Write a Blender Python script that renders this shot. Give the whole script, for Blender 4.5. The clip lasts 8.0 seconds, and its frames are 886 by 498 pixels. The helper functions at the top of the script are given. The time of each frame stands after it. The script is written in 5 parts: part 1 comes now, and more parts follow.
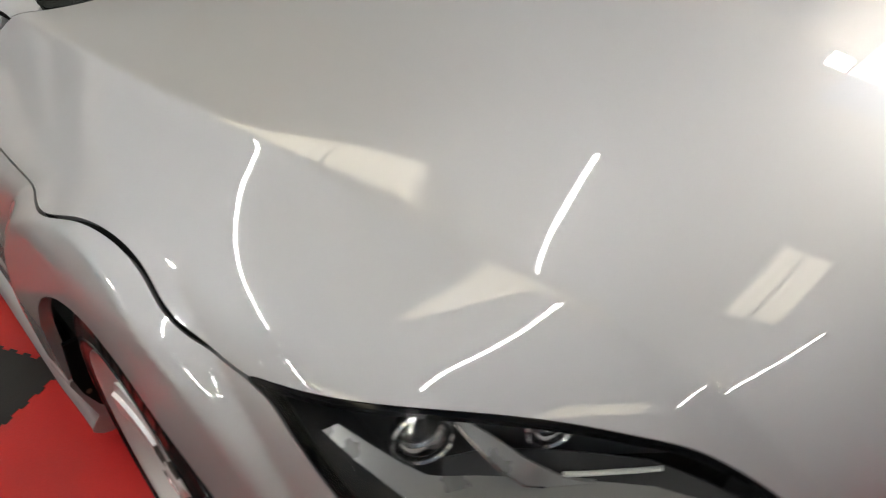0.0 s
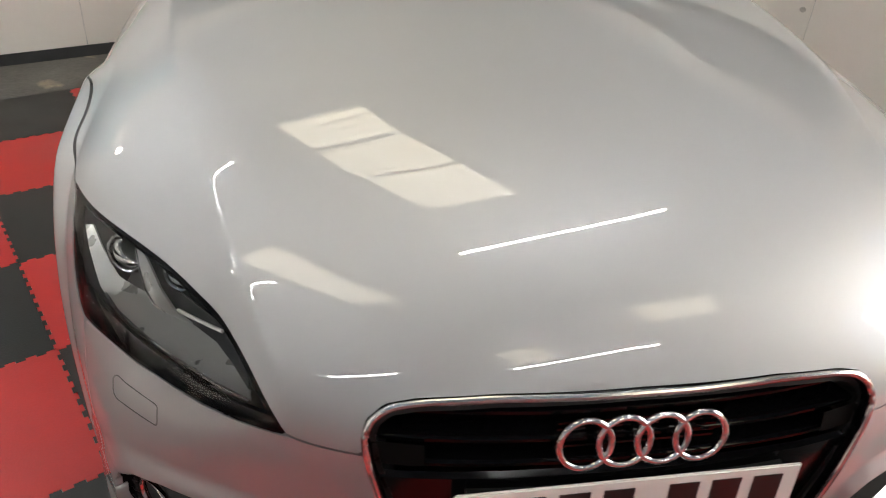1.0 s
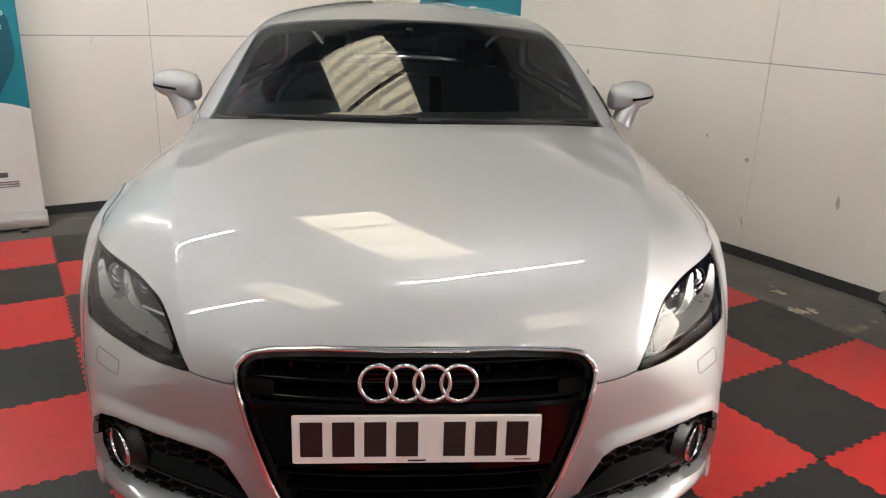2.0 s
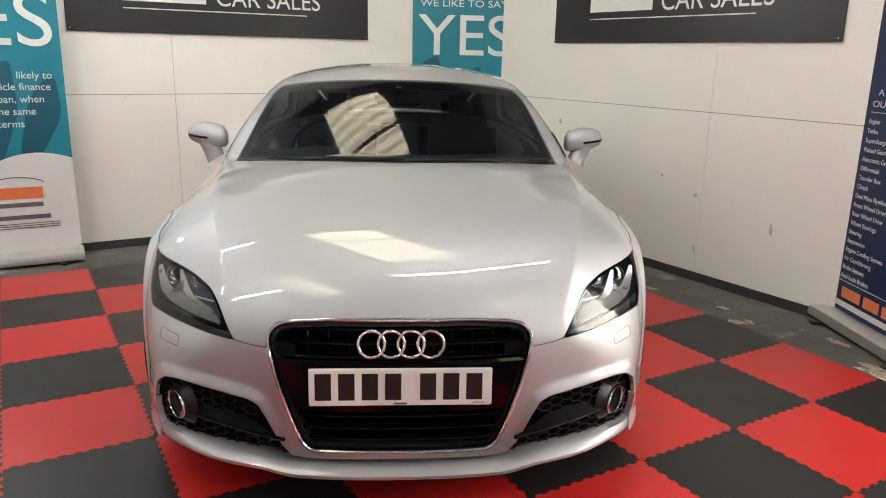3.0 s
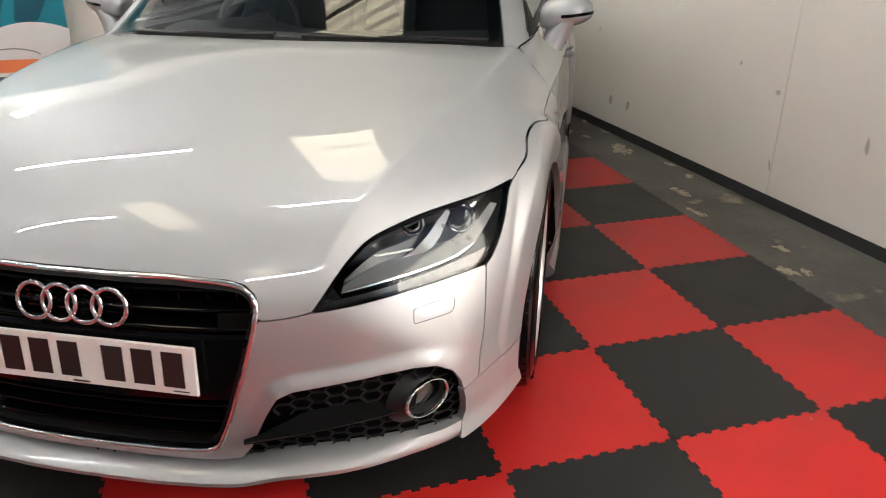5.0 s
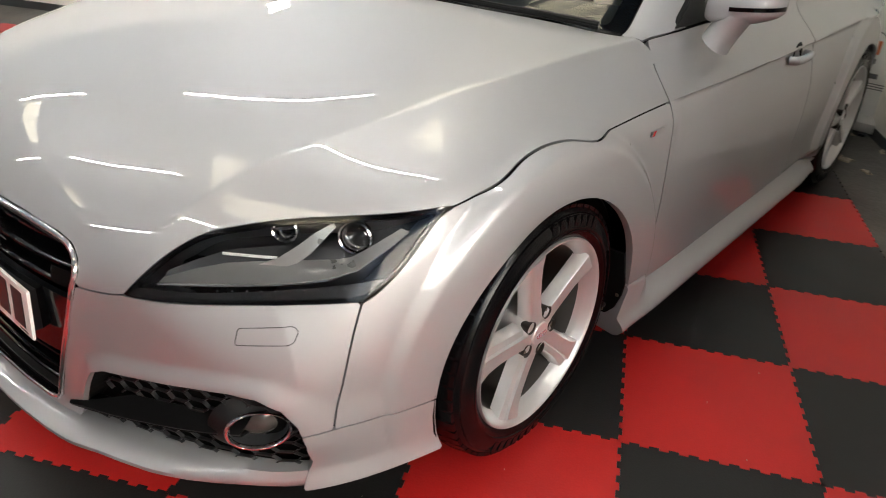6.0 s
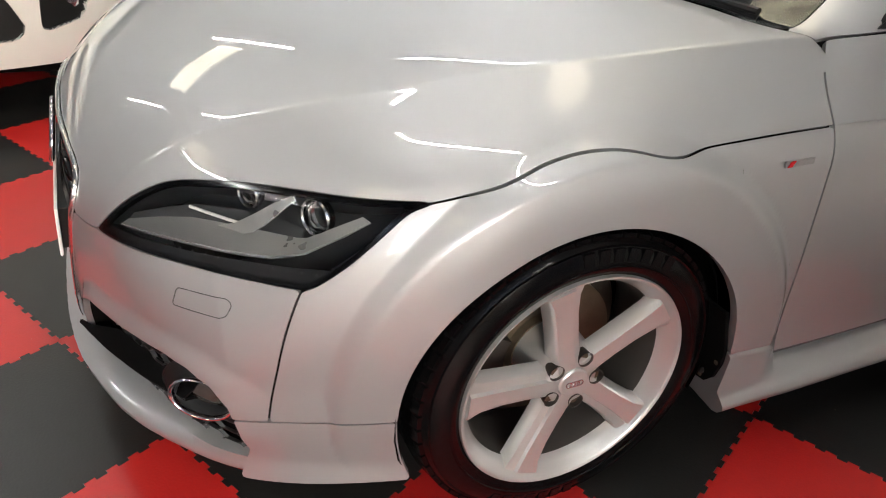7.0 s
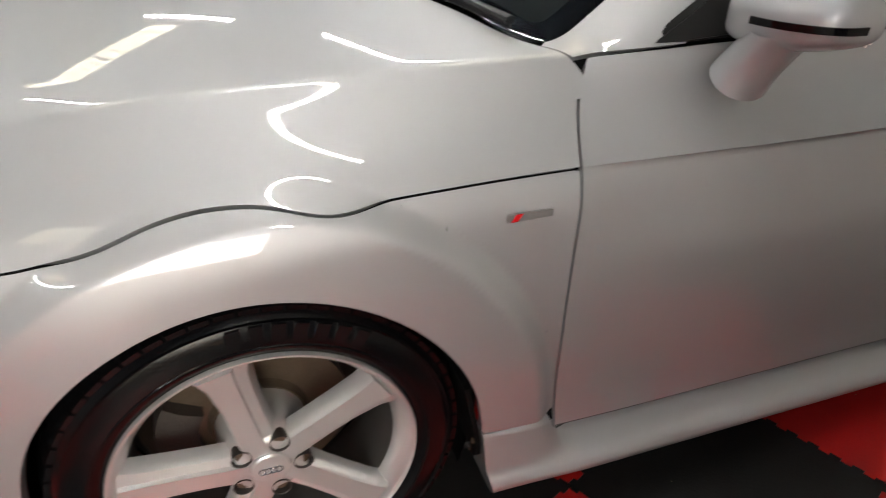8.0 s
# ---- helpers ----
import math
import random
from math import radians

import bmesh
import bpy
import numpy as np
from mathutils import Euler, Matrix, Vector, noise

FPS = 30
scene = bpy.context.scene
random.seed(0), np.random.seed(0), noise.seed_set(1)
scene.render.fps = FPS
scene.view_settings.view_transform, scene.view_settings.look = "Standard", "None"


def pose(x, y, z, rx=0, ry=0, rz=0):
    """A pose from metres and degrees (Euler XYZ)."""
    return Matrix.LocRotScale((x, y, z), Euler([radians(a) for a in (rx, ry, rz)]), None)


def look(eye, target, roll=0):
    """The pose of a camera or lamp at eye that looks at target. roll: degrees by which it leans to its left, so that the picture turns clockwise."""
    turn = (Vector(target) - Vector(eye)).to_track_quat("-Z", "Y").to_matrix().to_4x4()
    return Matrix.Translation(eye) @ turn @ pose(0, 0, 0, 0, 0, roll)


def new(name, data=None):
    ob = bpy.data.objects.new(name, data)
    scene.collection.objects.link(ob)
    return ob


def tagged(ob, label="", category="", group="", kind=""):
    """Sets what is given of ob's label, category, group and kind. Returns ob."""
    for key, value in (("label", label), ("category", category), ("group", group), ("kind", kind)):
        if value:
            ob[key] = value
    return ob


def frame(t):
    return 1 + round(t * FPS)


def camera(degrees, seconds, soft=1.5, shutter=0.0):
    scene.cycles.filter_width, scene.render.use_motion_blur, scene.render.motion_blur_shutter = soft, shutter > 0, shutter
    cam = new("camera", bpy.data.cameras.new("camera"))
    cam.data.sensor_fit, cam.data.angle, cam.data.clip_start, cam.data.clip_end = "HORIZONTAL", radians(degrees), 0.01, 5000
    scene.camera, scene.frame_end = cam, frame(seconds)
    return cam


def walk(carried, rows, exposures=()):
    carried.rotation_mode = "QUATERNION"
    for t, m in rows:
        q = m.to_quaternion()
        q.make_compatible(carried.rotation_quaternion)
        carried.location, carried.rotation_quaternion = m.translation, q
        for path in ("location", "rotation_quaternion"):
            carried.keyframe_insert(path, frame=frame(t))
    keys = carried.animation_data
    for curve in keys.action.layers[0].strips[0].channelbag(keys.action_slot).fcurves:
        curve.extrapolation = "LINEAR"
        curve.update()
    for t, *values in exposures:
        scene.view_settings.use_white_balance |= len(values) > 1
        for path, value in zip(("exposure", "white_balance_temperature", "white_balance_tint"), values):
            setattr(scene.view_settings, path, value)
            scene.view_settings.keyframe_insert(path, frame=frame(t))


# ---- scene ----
cam = camera(61.9, 8.0, soft=1.0, shutter=0.2)
PATH = [
    (0, (-1.003, -0.836, 1.245), (0.016, 0.426, 0.075), -4.75),
    (0.2, (-0.919, -0.985, 1.235), (0.073, 0.379, 0.162), 0.41),
    (0.4, (-0.792, -1.112, 1.250), (0.026, 0.326, 0.127), 0.65),
    (0.5, (-0.747, -1.215, 1.265), (-0.005, 0.285, 0.170), 1.38),
    (0.7, (-0.615, -1.330, 1.307), (-0.082, 0.246, 0.198), 1.97),
    (1, (-0.437, -1.483, 1.313), (-0.087, 0.181, 0.262), 4.24),
    (1.2, (-0.331, -1.584, 1.341), (-0.063, 0.141, 0.365), 4.70),
    (1.5, (-0.190, -1.773, 1.303), (-0.009, 0.037, 0.472), 3.50),
    (2.8, (-0.011, -2.716, 1.368), (0.110, -0.785, 0.860), 1.35),
    (3, (-0.023, -2.772, 1.367), (0.111, -0.842, 0.861), 1.23),
    (3.5, (-0.044, -2.807, 1.355), (0.105, -0.886, 0.819), 0.23),
    (4, (0.248, -2.628, 1.336), (0.363, -0.729, 0.720), -0.57),
    (4.5, (0.623, -2.343, 1.339), (0.572, -0.483, 0.605), -0.91),
    (4.7, (0.766, -2.189, 1.314), (0.622, -0.351, 0.539), -0.83),
    (5.8, (1.465, -1.425, 1.264), (0.705, -0.229, 0.521), 4.25),
    (6, (1.583, -1.258, 1.298), (0.710, -0.158, 0.532), 4.32),
    (6.5, (1.724, -0.937, 1.270), (0.612, -0.106, 0.474), 3.28),
    (7, (1.732, -0.703, 1.237), (0.502, -0.097, 0.412), 3.83),
    (7.5, (1.721, -0.396, 1.253), (0.479, 0.098, 0.374), 3.17),
    (8, (1.702, -0.038, 1.266), (0.464, 0.450, 0.379), 2.41),
]
walk(cam, [(t, look(e, g, r)) for t, e, g, r in PATH], exposures=[(0, 1.0), (1.5, 1.08), (2.8, 1.28), (4.5, 1.28), (6, 1.16), (8, 1.14)])

# ---------------------------------------------------------------- world and light
world = bpy.data.worlds.new("world")
scene.world = world
world.use_nodes = True
sky = world.node_tree.nodes.new("ShaderNodeTexSky")
sky.sky_type, sky.sun_disc, sky.sun_elevation, sky.sun_rotation = "NISHITA", False, radians(40), radians(150)
world.node_tree.links.new(sky.outputs[0], world.node_tree.nodes["Background"].inputs[0])
world.node_tree.nodes["Background"].inputs[1].default_value = 0.12

TUBE_LIGHT, SKYLIGHT_LIGHT, DOOR_LIGHT, SPOT_LIGHT = 58.0, 2.15, 7.5, 70.0
# ---------------------------------------------------------------- materials
def material(name, color, rough=.5, metal=0.0, var=.06, scale=6.0, bump=0.0, bscale=150.0, coat=0.0, coat_rough=.03, spec=.5, island=0.0, rvar=0.08, speckle=None, coat_ior=1.5):
    """A surface with coarse and fine mottling, roughness variation and fine relief, in metres."""
    m = bpy.data.materials.new(name)
    m.use_nodes = True
    t, n = m.node_tree, m.node_tree.nodes
    b = n["Principled BSDF"]
    at = n.new("ShaderNodeTexCoord")
    coarse, fine = n.new("ShaderNodeTexNoise"), n.new("ShaderNodeTexNoise")
    for node, s, d in ((coarse, scale, 4), (fine, bscale, 3)):
        node.inputs["Scale"].default_value, node.inputs["Detail"].default_value = s, d
        t.links.new(at.outputs["Object"], node.inputs["Vector"])
    add = n.new("ShaderNodeMath")
    add.operation = "MULTIPLY_ADD"
    add.inputs[1].default_value = .35
    t.links.new(fine.outputs["Fac"], add.inputs[0])
    t.links.new(coarse.outputs["Fac"], add.inputs[2])
    if island:
        info, shift = n.new("ShaderNodeObjectInfo"), n.new("ShaderNodeMath")
        shift.operation = "MULTIPLY_ADD"
        shift.inputs[1].default_value = island
        t.links.new(info.outputs["Random"], shift.inputs[0])
        t.links.new(add.outputs[0], shift.inputs[2])
        add = shift
    ramp = n.new("ShaderNodeMapRange")
    ramp.inputs["From Min"].default_value, ramp.inputs["From Max"].default_value = .4, .95 + island
    ramp.inputs["To Min"].default_value, ramp.inputs["To Max"].default_value = 1 - var, 1 + var
    t.links.new(add.outputs[0], ramp.inputs["Value"])
    tint = n.new("ShaderNodeVectorMath")
    tint.operation = "SCALE"
    tint.inputs[0].default_value = color
    t.links.new(ramp.outputs[0], tint.inputs["Scale"])
    last = tint.outputs[0]
    if speckle:
        spots, cut, mix = n.new("ShaderNodeTexNoise"), n.new("ShaderNodeMapRange"), n.new("ShaderNodeMix")
        spots.inputs["Scale"].default_value, spots.inputs["Detail"].default_value = speckle[1], 8
        cut.inputs["From Min"].default_value, cut.inputs["From Max"].default_value = speckle[2], speckle[2] + .05
        mix.data_type = "RGBA"
        t.links.new(at.outputs["Object"], spots.inputs["Vector"])
        t.links.new(spots.outputs["Fac"], cut.inputs["Value"])
        t.links.new(cut.outputs[0], mix.inputs["Factor"])
        t.links.new(last, mix.inputs["A"])
        mix.inputs["B"].default_value = (*speckle[0], 1)
        last = mix.outputs["Result"]
    t.links.new(last, b.inputs["Base Color"])
    rr = n.new("ShaderNodeMapRange")
    rr.inputs["To Min"].default_value, rr.inputs["To Max"].default_value = max(rough * (1 - rvar), 0), min(rough * (1 + rvar), 1)
    t.links.new(coarse.outputs["Fac"], rr.inputs["Value"])
    t.links.new(rr.outputs[0], b.inputs["Roughness"])
    b.inputs["Metallic"].default_value = metal
    b.inputs["Specular IOR Level"].default_value = spec
    b.inputs["Coat Weight"].default_value, b.inputs["Coat Roughness"].default_value = coat, coat_rough
    b.inputs["Coat IOR"].default_value = coat_ior
    if bump:
        bp = n.new("ShaderNodeBump")
        bp.inputs["Strength"].default_value, bp.inputs["Distance"].default_value = 1.0, bump
        t.links.new(fine.outputs["Fac"], bp.inputs["Height"])
        t.links.new(bp.outputs[0], b.inputs["Normal"])
    return m


def glass(name, tint, gloss=.9, ior=1.55):
    """A thin pane: tinted see-through with a mirror-like skin at grazing angles."""
    m = bpy.data.materials.new(name)
    m.use_nodes = True
    t, n = m.node_tree, m.node_tree.nodes
    n.remove(n["Principled BSDF"])
    clear, shine, mix, fres = (n.new("ShaderNodeBsdfTransparent"), n.new("ShaderNodeBsdfGlossy"), n.new("ShaderNodeMixShader"), n.new("ShaderNodeFresnel"))
    clear.inputs[0].default_value = (*tint, 1)
    shine.inputs["Color"].default_value, shine.inputs["Roughness"].default_value = (gloss, gloss, gloss, 1), .01
    fres.inputs[0].default_value = ior
    t.links.new(fres.outputs[0], mix.inputs[0])
    t.links.new(clear.outputs[0], mix.inputs[1])
    t.links.new(shine.outputs[0], mix.inputs[2])
    t.links.new(mix.outputs[0], n["Material Output"].inputs[0])
    return m


def glow(name, color, strength):
    m = bpy.data.materials.new(name)
    m.use_nodes = True
    b = m.node_tree.nodes["Principled BSDF"]
    b.inputs["Base Color"].default_value = (*color, 1)
    b.inputs["Emission Color"].default_value, b.inputs["Emission Strength"].default_value = (*color, 1), strength
    b.inputs["Roughness"].default_value = .4
    return m


PAINT = material("silver_paint", (.428, .429, .438), .57, .80, .02, 3, 0, 900, 1.0, .012, rvar=.05, coat_ior=1.56)
GAP = material("gap_black", (.003, .003, .003), .8, 0, .2, 20, spec=.08)
GLOSS_BLACK = material("gloss_black", (.002, .002, .0024), .10, 0, .1, 10, spec=.22)
SATIN_BLACK = material("satin_black", (.008, .008, .0085), .38, 0, .15, 14, .0004, 500, spec=.28)
TRIM_BLACK = material("trim_black", (.011, .011, .0115), .5, 0, .15, 14, .0004, 400, spec=.22)
CHROME = material("chrome", (.86, .86, .87), .06, 1.0, .03, 10)
FRAME = material("satin_chrome", (.78, .78, .78), .2, 1.0, .03, 10)
ALLOY = material("alloy_silver", (.60, .595, .59), .36, .62, .04, 8, .0001, 700, .6, .08)
STEEL = material("brake_steel", (.15, .115, .08), .42, .7, .2, 20, .0003, 300)
CALIPER = material("caliper_iron", (.035, .028, .024), .6, .2, .2, 25, .0006, 200)
BARREL = material("rim_barrel", (.06, .056, .052), .55, .2, .12, 12, .0002, 300)
RUBBER = material("tyre_rubber", (.003, .003, .0034), .17, 0, .25, 12, .0003, 260, spec=.20)
LENS_DARK = material("lamp_housing", (.028, .029, .031), .3, .0, .2, 15)
LENS_LOW = material("lamp_lower_band", (.010, .010, .011), .25, .0, .2, 30)
FOG_GLASS = material("fog_lens", (.06, .055, .052), .12, .3, .1, 30)
LENS_CHROME = material("lamp_reflector", (.62, .62, .63), .16, 1.0, .04, 12)
LAMP_GREY = material("lamp_silver_trim", (.46, .46, .455), .28, .6, .06, 10)
PLATE_WHITE = material("plate_white", (.80, .80, .77), .3, 0, .03, 15, coat=.3)
PLATE_BLACK = material("plate_black", (.012, .012, .012), .35, 0, .1, 15)
BADGE_RED = material("badge_red", (.55, .01, .015), .2, 0, .05, 30, coat=.6)
SEAT = material("seat_cloth", (.03, .03, .031), .8, 0, .2, 20, .001, 300)
DASH = material("dash_plastic", (.022, .022, .023), .7, 0, .15, 20, .0005, 500, spec=.2)
GLASS = glass("screen_glass", (.78, .84, .81))
REAR_GLASS = glass("rear_glass", (.78, .84, .82))
SIDE_GLASS = glass("tinted_side_glass", (.74, .79, .77))
CLEAR = glass("lamp_cover", (.95, .955, .96), .95, 1.32)
RED_TILE = material("red_tile", (.46, .017, .015), .40, 0, .14, 5, .00045, 170, island=.12, rvar=.25, spec=.42)
DARK_TILE = material("dark_tile", (.016, .0156, .0152), .40, 0, .22, 5, .00045, 170, island=.15, rvar=.3, spec=.3)
CONCRETE = material("worn_concrete", (.105, .098, .088), .8, 0, .35, 3.5, .004, 45, speckle=((.26, .22, .16), 3.0, .62))
WALL_WHITE = material("white_wall_board", (.88, .845, .79), .55, 0, .025, 2.5, .0004, 90, speckle=((.66, .63, .58), 7.0, .74))
SKIRT_DARK = material("skirting_dark", (.035, .036, .038), .6, 0, .25, 8, .001, 90)
SIGN_BLACK = material("sign_black", (.02, .02, .021), .32, 0, .1, 6)
SIGN_WHITE = material("sign_white", (.75, .75, .74), .5, 0, .03, 10)
BANNER_TEAL = material("banner_teal", (.006, .20, .27), .4, 0, .08, 5)
BANNER_DEEP = material("banner_deep_teal", (.003, .085, .13), .4, 0, .08, 5)
BANNER_WHITE = material("banner_white", (.72, .72, .70), .45, 0, .03, 5)
BANNER_NAVY = material("banner_navy", (.010, .022, .075), .4, 0, .08, 5)
BANNER_ORANGE = material("banner_orange", (.75, .20, .07), .45, 0, .05, 8)
BANNER_GREY = material("banner_grey", (.12, .12, .13), .5, 0, .05, 8)
ALUMINIUM = material("brushed_aluminium", (.62, .61, .59), .35, .8, .06, 8, .0002, 500)
CEILING = material("ceiling_sheet", (.10, .135, .185), .6, .0, .08, 2)
WHITE_CAR = material("white_car_paint", (.72, .70, .65), .3, 0, .02, 4, coat=.9, coat_rough=.03)
HEX_BLACK = material("honeycomb_black", (.012, .012, .013), .34, 0, .2, 30, spec=.3)
GROOVE = material("groove_grey", (.06, .06, .06), .6, 0, .2, 30)
FIN_BLACK = material("intake_black", (.003, .003, .0032), .5, 0, .2, 30, spec=.04)
SCUFF = material("scuff_grey", (.52, .49, .45), .7, 0, .2, 60)
FLAKE = material("flaked_screed", (.40, .34, .25), .85, 0, .3, 25, .002, 120, speckle=((.14, .12, .10), 40.0, .55))
BRICK = material("outside_brick", (.48, .24, .12), .8, 0, .2, 6, .003, 60)
TUBE = glow("tube_glow", (.99, .98, .945), TUBE_LIGHT)
SPOT = glow("spot_glow", (1.0, .93, .83), SPOT_LIGHT)
SPOT_STRONG = glow("strong_spot_glow", (1.0, .93, .83), SPOT_LIGHT * .9)
SKYLIGHT = glow("skylight_glow", (1.0, .92, .68), SKYLIGHT_LIGHT)
SKYLIGHT_DIM = glow("skylight_dim_glow", (.80, .72, .56), SKYLIGHT_LIGHT * .58)
HALL_GREY = material("hall_grey_cladding", (.30, .32, .345), .6, 0, .1, 3, .0005, 80)
DAYLIGHT = glow("daylight_glow", (1.0, .94, .83), DOOR_LIGHT)


# ---------------------------------------------------------------- mesh helpers
def mesh_of(name, verts, faces, mat, smooth=True, sharp=35, normals=None):
    me = bpy.data.meshes.new(name)
    me.from_pydata([tuple(map(float, v)) for v in verts], [], [tuple(map(int, f)) for f in faces])
    me.materials.append(mat)
    if smooth:
        me.shade_smooth()
        if normals is None and sharp:
            me.set_sharp_from_angle(angle=radians(sharp))
    if normals is not None:
        me.normals_split_custom_set_from_vertices([tuple(map(float, v)) for v in normals])
    return me


def part(name, data, mat, parent=None, label="", m=None, smooth=True, sharp=35):
    """Links a bmesh, a (verts, faces) pair or a ready mesh as one object under its thing."""
    if isinstance(data, bmesh.types.BMesh):
        bmesh.ops.recalc_face_normals(data, faces=data.faces)
        me = bpy.data.meshes.new(name)
        data.to_mesh(me)
        data.free()
        me.materials.append(mat)
        if smooth:
            me.shade_smooth()
            me.set_sharp_from_angle(angle=radians(sharp))
    elif isinstance(data, tuple):
        me = mesh_of(name, data[0], data[1], mat, smooth, sharp)
    else:
        me = data
    ob = new(name, me)
    if parent:
        ob.parent = parent
    if m is not None:
        ob.matrix_basis = m
    if label:
        ob["label"] = label
    return ob


def thing(name, label, category, m=None, group="", kind=""):
    ob = new(name)
    if m is not None:
        ob.matrix_basis = m
    return tagged(ob, label, category, group, kind)


def box(bm, x0, y0, z0, x1, y1, z1, bevel=0.0, m=None):
    r = bmesh.ops.create_cube(bm, size=1.0)
    for v in r["verts"]:
        v.co = Vector(((x0 + x1) / 2 + v.co.x * (x1 - x0), (y0 + y1) / 2 + v.co.y * (y1 - y0), (z0 + z1) / 2 + v.co.z * (z1 - z0)))
    vs = r["verts"]
    if bevel:
        es = {e for v in vs for e in v.link_edges}
        out = bmesh.ops.bevel(bm, geom=list(es), offset=bevel, segments=2, affect="EDGES")
        vs = list({v for f in out["faces"] for v in f.verts} | {v for v in vs if v.is_valid})
    if m is not None:
        bmesh.ops.transform(bm, matrix=m, verts=vs)
    return bm


def boxed(*a, **k):
    return box(bmesh.new(), *a, **k)


def revolve(profile, steps=48, m=None, axis="x"):
    """A solid of revolution: profile of (along, radius) about the x axis."""
    verts, faces, n = [], [], len(profile)
    for i in range(steps):
        a = 2 * math.pi * i / steps
        for p, r in profile:
            v = Vector((p, r * math.cos(a), r * math.sin(a)))
            verts.append(m @ v if m is not None else v)
    for i in range(steps):
        j = (i + 1) % steps
        faces += [(i * n + k, i * n + k + 1, j * n + k + 1, j * n + k) for k in range(n - 1)]
    return verts, faces


def tube(points, radius, sides=8, closed=False, flat=1.0):
    """A tube along points."""
    pts = [Vector(p) for p in points]
    verts, faces, n = [], [], len(pts)
    for i, p in enumerate(pts):
        a, b = pts[(i - 1) % n if closed else max(i - 1, 0)], pts[(i + 1) % n if closed else min(i + 1, n - 1)]
        d = (b - a).normalized()
        s = d.cross(Vector((0, 0, 1)))
        s = s.normalized() if s.length > 1e-4 else Vector((1, 0, 0))
        u = s.cross(d)
        r = radius[i] if isinstance(radius, (list, tuple)) else radius
        verts += [p + (s * math.cos(2 * math.pi * k / sides) * r + u * math.sin(2 * math.pi * k / sides) * r * flat) for k in range(sides)]
    for i in range(n if closed else n - 1):
        j = (i + 1) % n
        faces += [(i * sides + k, i * sides + (k + 1) % sides, j * sides + (k + 1) % sides, j * sides + k) for k in range(sides)]
    if not closed:
        faces += [tuple(range(sides))[::-1], tuple((n - 1) * sides + k for k in range(sides))]
    return verts, faces


def joined(*shapes):
    verts, faces = [], []
    for v, f in shapes:
        faces += [tuple(i + len(verts) for i in q) for q in f]
        verts += list(v)
    return verts, faces


def slab(outline, depth, m=None):
    """A flat outline of (x, z), given depth along y from 0."""
    n = len(outline)
    verts = [Vector((x, 0, z)) for x, z in outline] + [Vector((x, depth, z)) for x, z in outline]
    if m is not None:
        verts = [m @ v for v in verts]
    return verts, [tuple(range(n)), tuple(range(2 * n - 1, n - 1, -1))] + [(i, i + n, (i + 1) % n + n, (i + 1) % n) for i in range(n)]


# ---------------------------------------------------------------- car body as a smooth field
class Spline:
    """Natural cubic spline through knots, straight beyond its ends."""
    def __init__(self, knots):
        self.x, self.y = np.array(knots, float).T
        n, h = len(self.x), np.diff(self.x)
        a, r = np.eye(n), np.zeros(n)
        for i in range(1, n - 1):
            a[i, i - 1:i + 2] = h[i - 1], 2 * (h[i - 1] + h[i]), h[i]
            r[i] = 6 * ((self.y[i + 1] - self.y[i]) / h[i] - (self.y[i] - self.y[i - 1]) / h[i - 1])
        self.m, self.h = np.linalg.solve(a, r), h

    def __call__(self, v):
        v = np.asarray(v, float)
        c = np.clip(v, self.x[0], self.x[-1])
        i = np.clip(np.searchsorted(self.x, c) - 1, 0, len(self.h) - 1)
        h, a, b = self.h[i], self.x[i + 1] - c, c - self.x[i]
        out = (self.m[i] * a ** 3 + self.m[i + 1] * b ** 3) / (6 * h) + (self.y[i] / h - self.m[i] * h / 6) * a + (self.y[i + 1] / h - self.m[i + 1] * h / 6) * b
        s0 = (self.y[1] - self.y[0]) / self.h[0] - self.h[0] * self.m[1] / 6
        s1 = (self.y[-1] - self.y[-2]) / self.h[-1] + self.h[-1] * self.m[-2] / 6
        return out + s0 * np.minimum(v - self.x[0], 0) + s1 * np.maximum(v - self.x[-1], 0)


def smax(a, b, k):
    d = np.maximum(k - np.abs(a - b), 0) / k
    return np.maximum(a, b) + d * d * k / 4


def smin(a, b, k):
    return -smax(-a, -b, k)


def ease(v, a, b):
    t = np.clip((v - a) / (b - a), 0, 1)
    return t * t * (3 - 2 * t)


WHEEL_Y, REAR_Y, HUB_Z = 0.0, 2.468, 0.318
half_width = Spline([(-.75, .765), (-.6, .815), (-.45, .848), (-.3, .868), (0, .886), (.3, .903), (.5, .914), (.9, .918), (1.5, .918), (2.1, .912), (2.5, .906), (2.9, .872), (3.3, .80)])
nose_y = Spline([(-.2, -.838), (0, -.845), (.2, -.838), (.38, -.806), (.48, -.772), (.6, -.72), (.68, -.672), (.76, -.60), (.82, -.50), (.9, -.30)])
side_in = Spline([(.15, -.012), (.22, -.006), (.32, .003), (.45, 0), (.6, .004), (.7, .012), (.78, .026), (.85, .06), (.93, .12)])
nose_in = Spline([(.15, .03), (.25, .008), (.36, 0), (.45, .002), (.56, .012), (.63, .03), (.7, .06)])
hood_mid = Spline([(-0.9, 0.575), (-0.8, 0.6685), (-0.7, 0.7419), (-0.5, 0.8208), (-0.3, 0.8625), (-0.1, 0.8934), (0.1, 0.9247), (0.26, 0.9407), (0.5, 0.94), (1, 0.95), (2.6, 0.95), (3, 0.93), (3.3, 0.86)])
